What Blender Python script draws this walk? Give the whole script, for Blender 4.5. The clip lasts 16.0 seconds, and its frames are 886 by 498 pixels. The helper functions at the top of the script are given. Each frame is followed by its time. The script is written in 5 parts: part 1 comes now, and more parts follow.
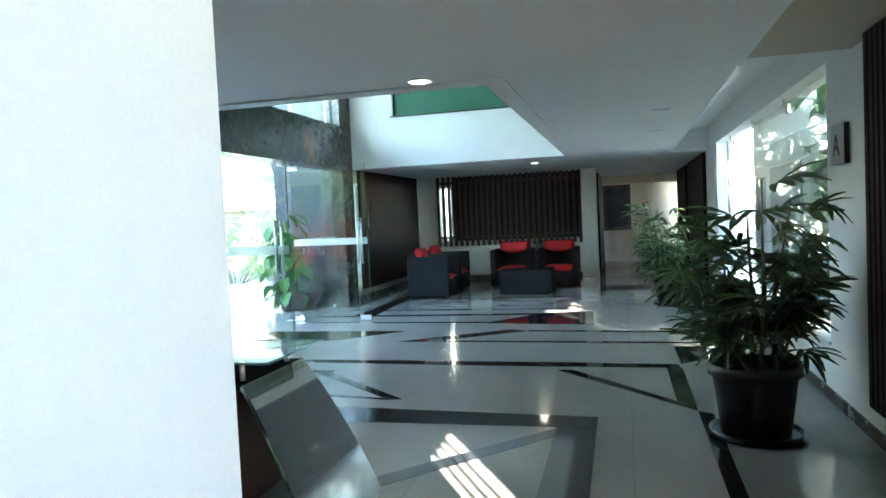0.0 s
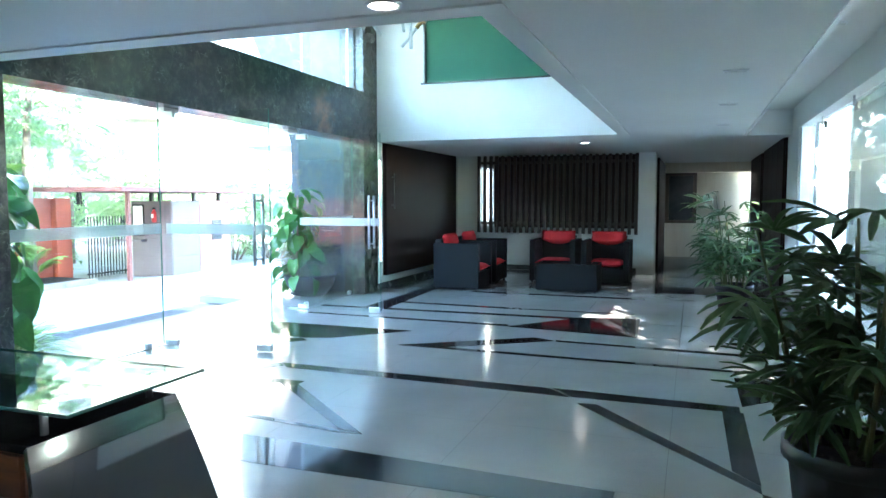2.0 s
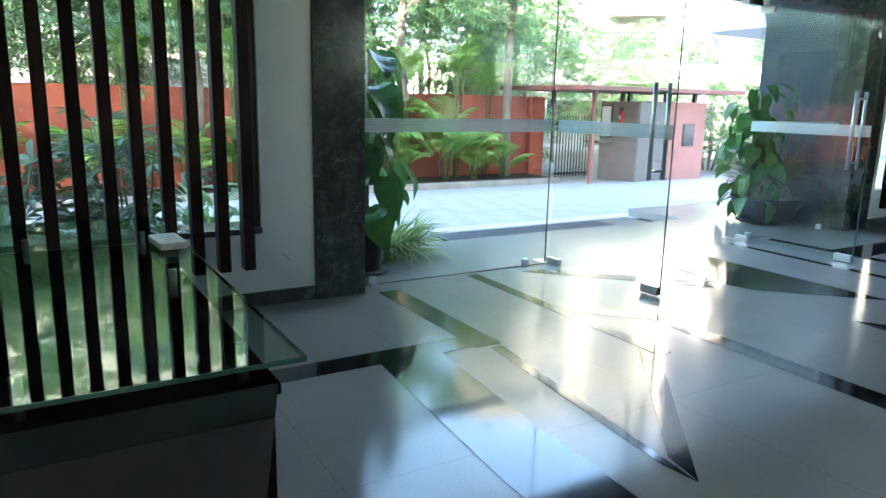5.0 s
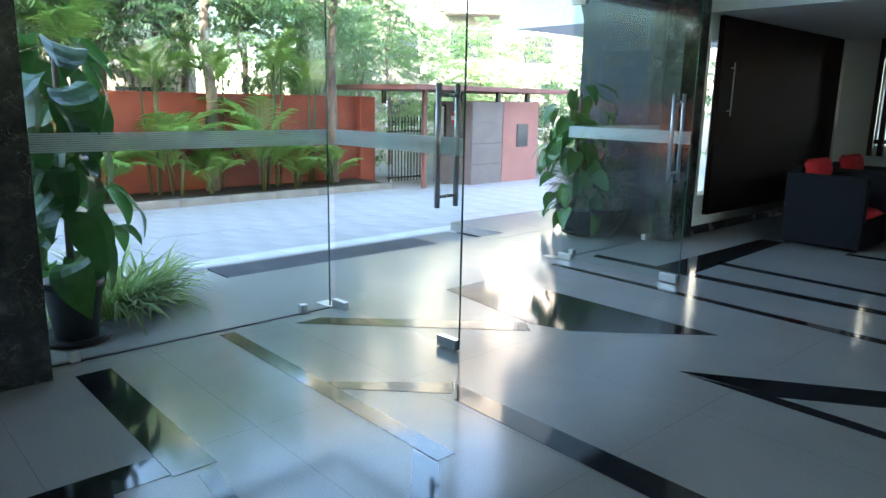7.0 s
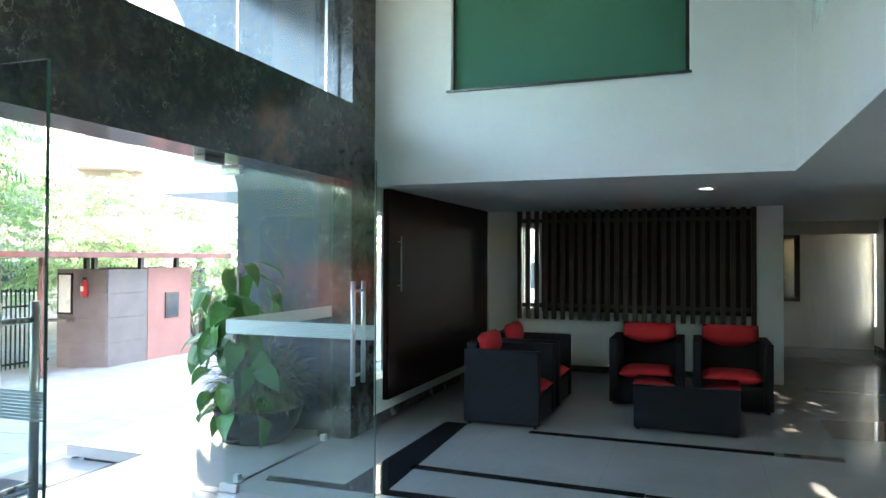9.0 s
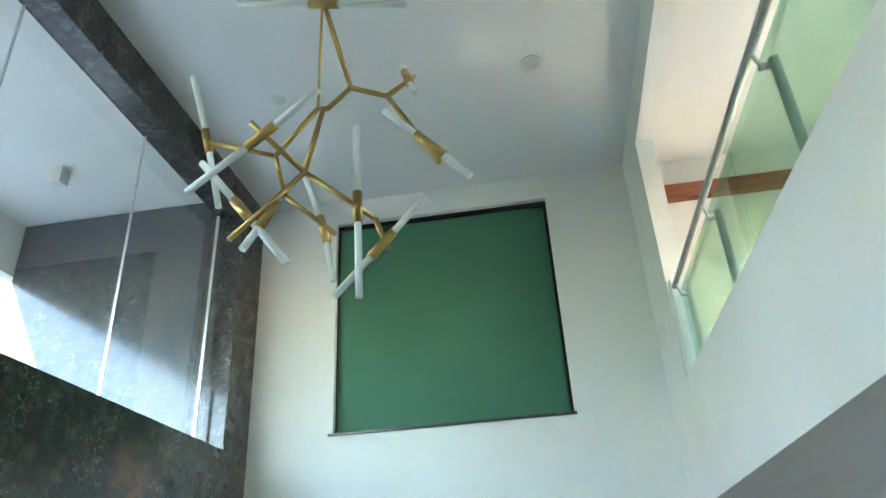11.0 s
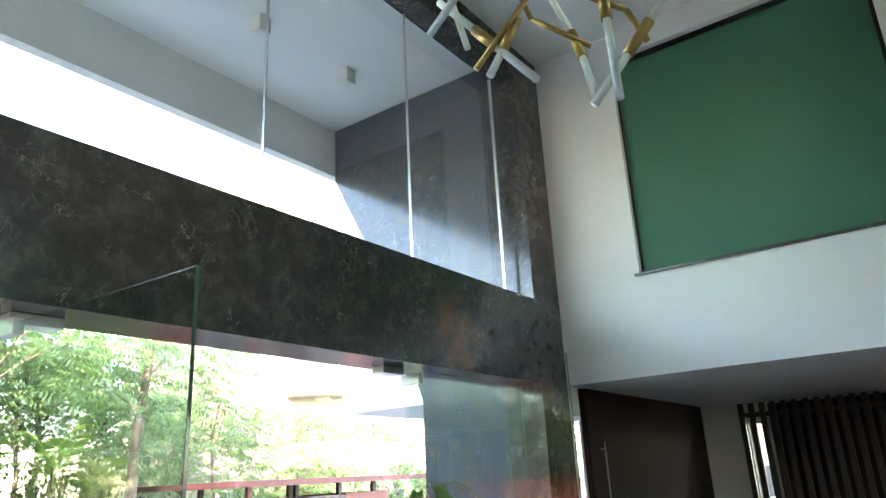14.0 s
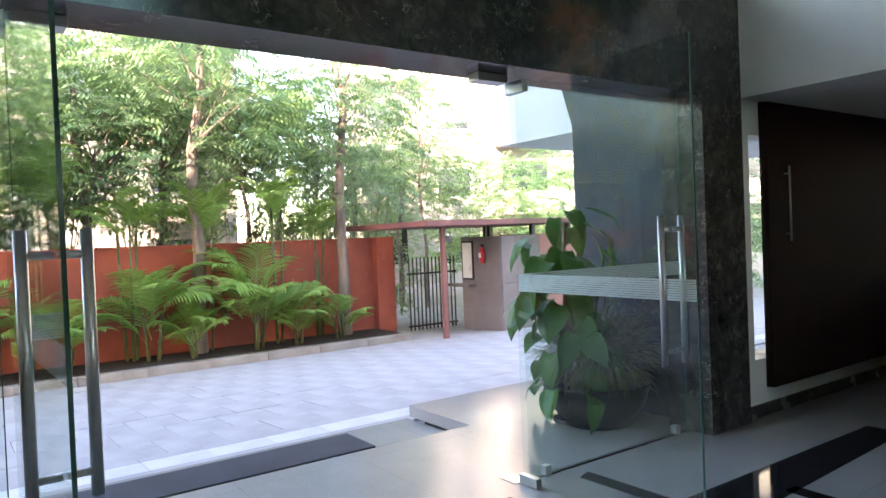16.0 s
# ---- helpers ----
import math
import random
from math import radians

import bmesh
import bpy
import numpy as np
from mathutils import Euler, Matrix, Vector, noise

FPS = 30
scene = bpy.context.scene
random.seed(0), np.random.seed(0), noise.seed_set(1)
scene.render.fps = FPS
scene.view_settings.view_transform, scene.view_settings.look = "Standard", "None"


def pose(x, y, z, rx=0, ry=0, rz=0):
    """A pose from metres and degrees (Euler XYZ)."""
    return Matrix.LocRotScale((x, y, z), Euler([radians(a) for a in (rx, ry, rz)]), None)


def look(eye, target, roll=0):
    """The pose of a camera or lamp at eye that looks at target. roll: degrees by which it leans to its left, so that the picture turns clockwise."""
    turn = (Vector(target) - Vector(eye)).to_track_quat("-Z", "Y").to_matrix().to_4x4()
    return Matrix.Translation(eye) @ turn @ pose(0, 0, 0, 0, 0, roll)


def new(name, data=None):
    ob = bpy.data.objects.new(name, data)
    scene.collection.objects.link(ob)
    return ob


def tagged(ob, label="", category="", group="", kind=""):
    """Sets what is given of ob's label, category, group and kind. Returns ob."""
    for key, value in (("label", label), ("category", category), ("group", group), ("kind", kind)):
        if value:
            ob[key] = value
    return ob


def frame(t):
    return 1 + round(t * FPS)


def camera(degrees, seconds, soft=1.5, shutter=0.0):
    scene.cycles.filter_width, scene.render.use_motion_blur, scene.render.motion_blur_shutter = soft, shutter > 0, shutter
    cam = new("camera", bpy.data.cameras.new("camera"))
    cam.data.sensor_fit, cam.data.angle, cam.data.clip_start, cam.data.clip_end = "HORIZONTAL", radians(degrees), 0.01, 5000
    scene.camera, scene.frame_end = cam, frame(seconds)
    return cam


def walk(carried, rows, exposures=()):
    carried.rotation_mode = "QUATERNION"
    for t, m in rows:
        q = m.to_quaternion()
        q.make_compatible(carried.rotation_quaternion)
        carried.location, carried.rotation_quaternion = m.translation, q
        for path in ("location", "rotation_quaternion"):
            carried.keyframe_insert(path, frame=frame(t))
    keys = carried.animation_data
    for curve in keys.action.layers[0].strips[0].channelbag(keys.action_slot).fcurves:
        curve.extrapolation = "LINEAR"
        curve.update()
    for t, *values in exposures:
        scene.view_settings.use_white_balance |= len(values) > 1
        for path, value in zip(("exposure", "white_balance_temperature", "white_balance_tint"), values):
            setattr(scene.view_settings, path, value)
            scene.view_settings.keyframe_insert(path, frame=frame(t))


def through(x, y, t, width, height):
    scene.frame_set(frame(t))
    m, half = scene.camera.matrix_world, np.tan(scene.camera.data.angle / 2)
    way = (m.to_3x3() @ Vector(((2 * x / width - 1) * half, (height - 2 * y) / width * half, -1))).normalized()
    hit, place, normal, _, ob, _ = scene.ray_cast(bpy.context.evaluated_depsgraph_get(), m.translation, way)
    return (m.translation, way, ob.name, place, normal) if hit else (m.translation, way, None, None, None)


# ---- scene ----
cam = camera(65.1, 16.0)
METRES, EYE, TILT, LEAN, TURN = 8.0, 1.5, 0.0, 0.0, 14.8
ROWS = [
    (0.0, 0.0, 0.0, 0.0, -0.12, -2.58, 2.66),
    (0.5, 0.0204, 0.0436, 0.002, -3.65, -3.36, 2.23),
    (1.0, 0.0336, 0.0895, -0.0026, -4.78, -4.31, 1.7),
    (1.5, 0.0464, 0.1377, -0.0029, -6.87, -3.98, 1.38),
    (2.0, 0.0619, 0.1814, -0.0007, 5.04, -3.98, 0.02),
    (2.5, 0.0696, 0.2207, -0.0058, 19.42, -5.49, 0.64),
    (3.0, 0.0699, 0.2577, -0.0066, 31.63, -6.84, 0.59),
    (5.5, 0.0741, 0.4594, -0.0137, 44.92, -12.15, -1.2),
    (6.0, 0.0724, 0.5014, -0.0109, 41.17, -11.87, -2.07),
    (6.5, 0.0517, 0.5434, -0.0075, 37.16, -12.18, -1.89),
    (7.0, 0.0311, 0.5857, -0.0056, 32.87, -11.93, -1.05),
    (7.5, 0.0177, 0.6282, 0.0021, 30.89, -9.86, -0.85),
    (8.0, -0.0015, 0.6638, 0.0026, 26.6, -7.7, -1.23),
    (8.5, -0.0199, 0.6981, 0.0158, 14.39, -4.53, -0.95),
    (9.0, -0.0296, 0.7316, 0.0264, 5.37, 0.85, -0.2),
    (9.5, -0.0352, 0.7523, 0.0359, -0.14, 9.56, 0.81),
    (10.0, -0.045, 0.7595, 0.0416, -5.23, 17.37, 2.49),
    (12.5, -0.0604, 0.7699, 0.0482, 0.78, 33.1, 6.16),
    (13.0, -0.0502, 0.777, 0.0444, 8.66, 29.9, 5.6),
    (13.5, -0.0445, 0.7849, 0.038, 16.04, 24.4, 2.92),
    (14.0, -0.0425, 0.7975, 0.0269, 21.38, 18.23, 2.79),
    (14.5, -0.0414, 0.8210, 0.0090, 25.08, 11.8, 1.5),
    (15.0, -0.0380, 0.8496, 0.0111, 30.34, 5.28, 2.3),
    (15.5, -0.0264, 0.8855, 0.0073, 36.39, 1.92, 2.4),
    (16.0, -0.0001, 0.9173, 0.0000, 39.71, -0.95, 2.3),
]
EXPOSURES = [(0.0, 5.65, 6600, 8), (1.0, 5.8, 6100, 8), (2.0, 5.9, 5950, 8), (3.0, 4.65, 5900, 8), (5.5, 4.65, 6700, 11), (7.0, 4.2, 6600, 11), (8.5, 4.3, 6750, 10), (9.0, 4.85, 7000, 11), (10.0, 5.35, 7600, 13), (12.5, 5.25, 7300, 12), (13.5, 5.1, 7800, 17), (15.0, 4.28, 7500, 23), (16.0, 4.05, 7700, 25)]
walk(cam, [(t, pose(0, 0, EYE, TILT, LEAN, TURN) @ pose(METRES * x, METRES * y, METRES * z, 90 + pitch, roll, yaw)) for t, x, y, z, yaw, pitch, roll in ROWS], EXPOSURES)

# ---------------------------------------------------------------- light
SUN_AZ = math.atan2(-0.86, 0.51)      # direction towards the sun, in plan
SUN_EL = radians(24)
world = bpy.data.worlds.new("sky")
world.use_nodes = True
scene.world = world
wn = world.node_tree.nodes
sky = wn.new("ShaderNodeTexSky")
sky.sky_type = "NISHITA"
sky.sun_disc = False
sky.sun_elevation = SUN_EL
sky.sun_rotation = math.pi / 2 - SUN_AZ
sky.air_density, sky.dust_density, sky.ozone_density = 1.0, 0.6, 1.5
wn["Background"].inputs["Strength"].default_value = 0.15
world.node_tree.links.new(sky.outputs[0], wn["Background"].inputs["Color"])
sun_data = bpy.data.lights.new("sun", "SUN")
sun_data.energy, sun_data.angle, sun_data.color = 2.3, radians(0.5), (1.0, 0.93, 0.82)
sun = new("sun", sun_data)
toward = Vector((math.cos(SUN_AZ) * math.cos(SUN_EL), math.sin(SUN_AZ) * math.cos(SUN_EL), math.sin(SUN_EL)))
sun.matrix_world = look(toward * 60, (0, 0, 0))

# ---------------------------------------------------------------- materials


def material(name, rough=0.5, metal=0.0, coat=0.0):
    m = bpy.data.materials.new(name)
    m.use_nodes = True
    b = m.node_tree.nodes["Principled BSDF"]
    b.inputs["Roughness"].default_value = rough
    b.inputs["Metallic"].default_value = metal
    b.inputs["Coat Weight"].default_value = coat
    return m, m.node_tree.nodes, m.node_tree.links, b


def ramp(nodes, links, source, stops):
    r = nodes.new("ShaderNodeValToRGB")
    els = r.color_ramp.elements
    while len(els) < len(stops):
        els.new(0.5)
    for e, (p, c) in zip(els, stops):
        e.position, e.color = p, (*c, 1)
    links.new(source, r.inputs[0])
    return r.outputs["Color"]


def coords(nodes, links, scale=(1, 1, 1), space="Object"):
    tc, mp = nodes.new("ShaderNodeTexCoord"), nodes.new("ShaderNodeMapping")
    mp.inputs["Scale"].default_value = scale
    links.new(tc.outputs[space], mp.inputs[0])
    return mp.outputs[0]


def noise_tex(nodes, links, vec, scale, detail=4, rough=0.55, distort=0.0):
    n = nodes.new("ShaderNodeTexNoise")
    n.inputs["Scale"].default_value, n.inputs["Detail"].default_value = scale, detail
    n.inputs["Roughness"].default_value, n.inputs["Distortion"].default_value = rough, distort
    links.new(vec, n.inputs["Vector"])
    return n.outputs["Fac"]


def bump(nodes, links, b, height, strength, dist=0.005):
    n = nodes.new("ShaderNodeBump")
    n.inputs["Strength"].default_value, n.inputs["Distance"].default_value = strength, dist
    links.new(height, n.inputs["Height"])
    links.new(n.outputs[0], b.inputs["Normal"])


def mixcol(nodes, links, fac, a, c, mode="MIX"):
    n = nodes.new("ShaderNodeMix")
    n.data_type, n.blend_type = "RGBA", mode
    for sock, v in ((n.inputs[0], fac), (n.inputs[6], a), (n.inputs[7], c)):
        if isinstance(v, (int, float)):
            sock.default_value = v
        elif isinstance(v, tuple):
            sock.default_value = (*v, 1)
        else:
            links.new(v, sock)
    return n.outputs[2]


def mottled(name, dark, light, scale=3.0, fine=60.0, rough=0.6, relief=0.15, dist=0.003, metal=0.0, coat=0.0, stretch=(1, 1, 1), rspread=0.12, spec=0.5, grainy=0.7):
    """Two scales of tone, a fine relief and an uneven gloss."""
    m, nd, lk, b = material(name, rough, metal, coat)
    v = coords(nd, lk, stretch)
    big, small = noise_tex(nd, lk, v, scale, 5), noise_tex(nd, lk, v, fine, 3)
    c1 = ramp(nd, lk, big, [(0.3, dark), (0.7, light)])
    grain = ramp(nd, lk, small, [(0.25, (0.82, 0.82, 0.82)), (0.75, (1.12, 1.12, 1.12))])
    lk.new(mixcol(nd, lk, grainy, c1, grain, "MULTIPLY"), b.inputs["Base Color"])
    rr = nd.new("ShaderNodeMapRange")
    rr.inputs["To Min"].default_value, rr.inputs["To Max"].default_value = max(0.02, rough - rspread), min(1, rough + rspread)
    lk.new(big, rr.inputs[0])
    lk.new(rr.outputs[0], b.inputs["Roughness"])
    b.inputs["Specular IOR Level"].default_value = spec
    if relief:
        bump(nd, lk, b, small, relief, dist)
    return m


PLASTER = mottled("white_wall_paint", (0.74, 0.74, 0.70), (0.80, 0.80, 0.77), 1.2, 140, 0.55, 0.03, 0.001, grainy=0.15)
CEILING = mottled("ceiling_paint", (0.76, 0.76, 0.73), (0.81, 0.81, 0.79), 0.8, 80, 0.6, 0.05, 0.002, grainy=0.2)
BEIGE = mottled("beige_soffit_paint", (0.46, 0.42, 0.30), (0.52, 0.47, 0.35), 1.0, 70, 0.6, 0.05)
CREAM = mottled("cream_wall_paint", (0.66, 0.60, 0.46), (0.74, 0.69, 0.56), 2.0, 60, 0.6, 0.08, stretch=(6, 6, 0.4))
WHITE = mottled("white_lacquer", (0.76, 0.77, 0.77), (0.82, 0.82, 0.82), 2, 80, 0.35, 0.02)
WENGE = mottled("dark_wenge_wood", (0.012, 0.005, 0.004), (0.031, 0.012, 0.009), 5, 40, 0.6, 0.25, 0.002, stretch=(9, 9, 0.5), spec=0.25)
SLAT = mottled("brown_slat_wood", (0.022, 0.013, 0.009), (0.060, 0.036, 0.024), 5, 40, 0.5, 0.25, 0.002, stretch=(9, 9, 0.5))
OAK = mottled("warm_timber", (0.22, 0.07, 0.03), (0.34, 0.12, 0.05), 5, 40, 0.4, 0.2, 0.002, stretch=(0.7, 8, 8))
DRAWER = mottled("brown_veneer", (0.055, 0.020, 0.010), (0.10, 0.040, 0.018), 4, 50, 0.6, 0.1, 0.001, stretch=(1, 8, 8), spec=0.2)
BLACKGLOSS = mottled("black_polished_laminate", (0.010, 0.011, 0.013), (0.020, 0.022, 0.026), 2, 60, 0.13, 0.0, 0.001, rspread=0.04, spec=1.0, coat=1.0)
BLACKGLOSS.node_tree.nodes["Principled BSDF"].inputs["Coat IOR"].default_value = 1.6
BLACKMATT = mottled("black_satin_laminate", (0.008, 0.008, 0.009), (0.014, 0.014, 0.016), 2, 60, 0.95, 0.0, spec=0.0, rspread=0.03)
BLACKSTONE = mottled("black_floor_granite", (0.008, 0.009, 0.010), (0.022, 0.023, 0.025), 6, 220, 0.08, 0.0, rspread=0.03)
SKIRT = mottled("dark_grey_skirting_stone", (0.05, 0.05, 0.05), (0.09, 0.09, 0.09), 6, 120, 0.25, 0.02)
STEEL = mottled("brushed_steel", (0.54, 0.54, 0.54), (0.60, 0.60, 0.59), 3, 60, 0.30, 0.0, metal=1.0, stretch=(4, 4, 1), rspread=0.04)
DARKMETAL = mottled("dark_metal", (0.02, 0.02, 0.02), (0.04, 0.04, 0.04), 4, 90, 0.4, 0.05, metal=0.6)
BRASS = mottled("aged_brass", (0.36, 0.23, 0.08), (0.52, 0.35, 0.13), 6, 90, 0.38, 0.08, 0.001, metal=0.85)
BLACKPLASTIC = mottled("black_plastic", (0.008, 0.008, 0.009), (0.018, 0.018, 0.019), 4, 90, 0.42, 0.08)
WHITEPLASTIC = mottled("cream_plastic", (0.70, 0.68, 0.58), (0.77, 0.75, 0.66), 3, 90, 0.4, 0.03)
REDCLOTH = mottled("red_cushion_cloth", (0.42, 0.010, 0.014), (0.62, 0.022, 0.026), 3, 250, 0.85, 0.35, 0.002)
MESHCLOTH = mottled("black_chair_mesh", (0.012, 0.013, 0.014), (0.03, 0.03, 0.032), 4, 300, 0.8, 0.4, 0.002)
GREENBLIND = mottled("green_blind_cloth", (0.040, 0.160, 0.100), (0.055, 0.205, 0.130), 0.7, 260, 0.75, 0.15, 0.001)
SOIL = mottled("dark_soil", (0.015, 0.010, 0.007), (0.05, 0.035, 0.022), 8, 60, 0.95, 0.9, 0.02)
RUBBER = mottled("ribbed_grey_mat", (0.022, 0.025, 0.032), (0.045, 0.050, 0.062), 3, 160, 0.9, 0.8, 0.004)
TERRACOTTA = mottled("red_compound_wall_paint", (0.26, 0.055, 0.033), (0.40, 0.092, 0.050), 1.6, 30, 0.75, 0.25, 0.006)
PINKWALL = mottled("pink_rendered_wall", (0.30, 0.135, 0.115), (0.37, 0.18, 0.155), 1.2, 40, 0.8, 0.2, 0.005)
CLADDING = mottled("grey_cladding", (0.125, 0.105, 0.103), (0.17, 0.145, 0.142), 2, 50, 0.6, 0.2, 0.003)
ROOFRED = mottled("maroon_roof_sheet", (0.16, 0.055, 0.050), (0.24, 0.090, 0.080), 2, 40, 0.6, 0.1)
KERB = mottled("kerb_concrete", (0.20, 0.17, 0.15), (0.30, 0.27, 0.24), 3, 50, 0.85, 0.5, 0.006)
PALEPAVER = mottled("pale_edge_paver", (0.42, 0.42, 0.41), (0.54, 0.54, 0.53), 2, 70, 0.8, 0.3, 0.003)
PAVER = mottled("grey_paver", (0.275, 0.265, 0.265), (0.385, 0.372, 0.372), 2, 70, 0.8, 0.4, 0.004)
GROUND = mottled("driveway_ground", (0.24, 0.24, 0.24), (0.34, 0.34, 0.34), 1.5, 50, 0.9, 0.4, 0.006)
FACADEWHITE = mottled("white_facade_paint", (0.70, 0.68, 0.64), (0.80, 0.79, 0.76), 0.8, 30, 0.7, 0.1)
BUILDING = mottled("cream_apartment_paint", (0.34, 0.29, 0.24), (0.43, 0.385, 0.33), 0.3, 8, 0.8, 0.1)
DARKOPEN = mottled("dark_window_glass", (0.02, 0.025, 0.03), (0.05, 0.055, 0.06), 1, 8, 0.12, 0.0)
BARK = mottled("grey_brown_bark", (0.10, 0.075, 0.06), (0.26, 0.20, 0.16), 5, 30, 0.9, 0.9, 0.02, stretch=(1, 1, 0.35))
STALK = mottled("green_brown_stalk", (0.05, 0.07, 0.02), (0.12, 0.13, 0.05), 5, 40, 0.6, 0.3)
REDMETAL = mottled("red_painted_steel", (0.45, 0.02, 0.02), (0.55, 0.03, 0.03), 3, 60, 0.3, 0.02)
GREYWALL = mottled("grey_weathered_wall", (0.30, 0.33, 0.34), (0.42, 0.45, 0.46), 0.7, 30, 0.85, 0.3, 0.006)


def leaf_material(name, a, c, rough=0.4, through=0.35):
    m, nd, lk, b = material(name, rough)
    geo = nd.new("ShaderNodeNewGeometry")
    info = nd.new("ShaderNodeObjectInfo")
    add = nd.new("ShaderNodeMath")
    add.operation = "ADD"
    lk.new(geo.outputs["Random Per Island"], add.inputs[0])
    lk.new(info.outputs["Random"], add.inputs[1])
    half = nd.new("ShaderNodeMath")
    half.operation = "MULTIPLY"
    half.inputs[1].default_value = 0.5
    lk.new(add.outputs[0], half.inputs[0])
    tone = ramp(nd, lk, half.outputs[0], [(0.1, a), (0.9, c)])
    v = coords(nd, lk)
    vein = ramp(nd, lk, noise_tex(nd, lk, v, 25, 3), [(0.3, (0.8, 0.8, 0.8)), (0.7, (1.15, 1.15, 1.15))])
    col = mixcol(nd, lk, 0.8, tone, vein, "MULTIPLY")
    lk.new(col, b.inputs["Base Color"])
    tr = nd.new("ShaderNodeBsdfTranslucent")
    lk.new(col, tr.inputs["Color"])
    mx = nd.new("ShaderNodeMixShader")
    mx.inputs[0].default_value = through
    lk.new(b.outputs[0], mx.inputs[1])
    lk.new(tr.outputs[0], mx.inputs[2])
    lk.new(mx.outputs[0], nd["Material Output"].inputs["Surface"])
    return m


LEAFDARK = leaf_material("dark_palm_leaf", (0.036, 0.072, 0.028), (0.095, 0.160, 0.060), 0.55, 0.22)
LEAFBIG = leaf_material("broad_glossy_leaf", (0.030, 0.10, 0.025), (0.075, 0.20, 0.045), 0.3, 0.35)
LEAFPALM = leaf_material("yellow_green_frond", (0.15, 0.28, 0.055), (0.31, 0.48, 0.14), 0.45, 0.45)
LEAFTREE = leaf_material("feathery_tree_leaf", (0.115, 0.21, 0.085), (0.255, 0.39, 0.17), 0.5, 0.5)
LEAFBLUE = leaf_material("blue_green_tree_leaf", (0.11, 0.19, 0.10), (0.22, 0.33, 0.18), 0.5, 0.5)
GRASSY = leaf_material("grassy_leaf", (0.20, 0.33, 0.08), (0.52, 0.58, 0.28), 0.45, 0.4)

DRYGRASS = leaf_material("dry_green_leaf", (0.07, 0.11, 0.04), (0.24, 0.23, 0.11), 0.5, 0.35)


def stone_floor():
    m, nd, lk, b = material("pale_grey_polished_stone", 0.14)
    v = coords(nd, lk)
    cloud, speck = noise_tex(nd, lk, v, 1.3, 6, 0.6, 0.4), noise_tex(nd, lk, v, 150, 2)
    base = ramp(nd, lk, cloud, [(0.25, (0.262, 0.256, 0.242)), (0.55, (0.297, 0.290, 0.275)), (0.8, (0.330, 0.323, 0.305))])
    fleck = ramp(nd, lk, speck, [(0.3, (0.75, 0.75, 0.76)), (0.5, (1.0, 1.0, 1.0)), (0.72, (1.15, 1.15, 1.13))])
    col = mixcol(nd, lk, 0.6, base, fleck, "MULTIPLY")
    br = nd.new("ShaderNodeTexBrick")
    br.offset = 0.0
    br.inputs["Scale"].default_value = 1.0
    br.inputs["Mortar Size"].default_value = 0.0012
    br.inputs["Brick Width"].default_value, br.inputs["Row Height"].default_value = 1.22, 0.85
    br.inputs["Color1"].default_value = br.inputs["Color2"].default_value = (1, 1, 1, 1)
    br.inputs["Mortar"].default_value = (0.55, 0.55, 0.55, 1)
    lk.new(v, br.inputs["Vector"])
    lk.new(mixcol(nd, lk, 1.0, col, br.outputs["Color"], "MULTIPLY"), b.inputs["Base Color"])
    smear = noise_tex(nd, lk, v, 3.5, 5)
    rr = nd.new("ShaderNodeMapRange")
    rr.inputs["To Min"].default_value, rr.inputs["To Max"].default_value = 0.08, 0.19
    b.inputs["Specular IOR Level"].default_value = 0.33
    lk.new(smear, rr.inputs[0])
    lk.new(rr.outputs[0], b.inputs["Roughness"])
    return m


def brown_marble(name, rough, deep, mid, warm):
    m, nd, lk, b = material(name, rough)
    v = coords(nd, lk)
    patch = noise_tex(nd, lk, v, 9.0, 8, 0.72, 0.35)
    base = ramp(nd, lk, patch, [(0.30, deep), (0.50, mid), (0.60, (0.082, 0.075, 0.066)), (0.74, (0.135, 0.112, 0.092))])
    vo = nd.new("ShaderNodeTexVoronoi")
    vo.feature = "DISTANCE_TO_EDGE"
    vo.inputs["Scale"].default_value = 6.5
    warp = nd.new("ShaderNodeVectorMath")
    warp.operation = "ADD"
    nz = nd.new("ShaderNodeTexNoise")
    nz.inputs["Scale"].default_value, nz.inputs["Detail"].default_value = 4.0, 5
    lk.new(v, nz.inputs["Vector"])
    lk.new(v, warp.inputs[0])
    lk.new(nz.outputs["Color"], warp.inputs[1])
    lk.new(warp.outputs[0], vo.inputs["Vector"])
    vein = ramp(nd, lk, vo.outputs["Distance"], [(0.0, (1, 1, 1)), (0.030, (0, 0, 0))])
    where = ramp(nd, lk, noise_tex(nd, lk, v, 5.5, 4), [(0.50, (0, 0, 0)), (0.62, (1, 1, 1))])
    f = mixcol(nd, lk, 1.0, vein, where, "MULTIPLY")
    col = mixcol(nd, lk, f, base, (0.27, 0.255, 0.23))
    if warm:
        # one rust-coloured cloud in the slab over the door
        at = nd.new("ShaderNodeVectorMath")
        at.operation = "DISTANCE"
        at.inputs[1].default_value = (-4.82, 10.25, 2.72)
        lk.new(v, at.inputs[0])
        soft = ramp(nd, lk, at.outputs["Value"], [(0.10, (1, 1, 1)), (0.38, (0, 0, 0))])
        torn = ramp(nd, lk, noise_tex(nd, lk, v, 7, 4), [(0.34, (0, 0, 0)), (0.66, (0.8, 0.8, 0.8))])
        col = mixcol(nd, lk, mixcol(nd, lk, 1.0, soft, torn, "MULTIPLY"), col, (0.34, 0.155, 0.09))
    lk.new(col, b.inputs["Base Color"])
    return m


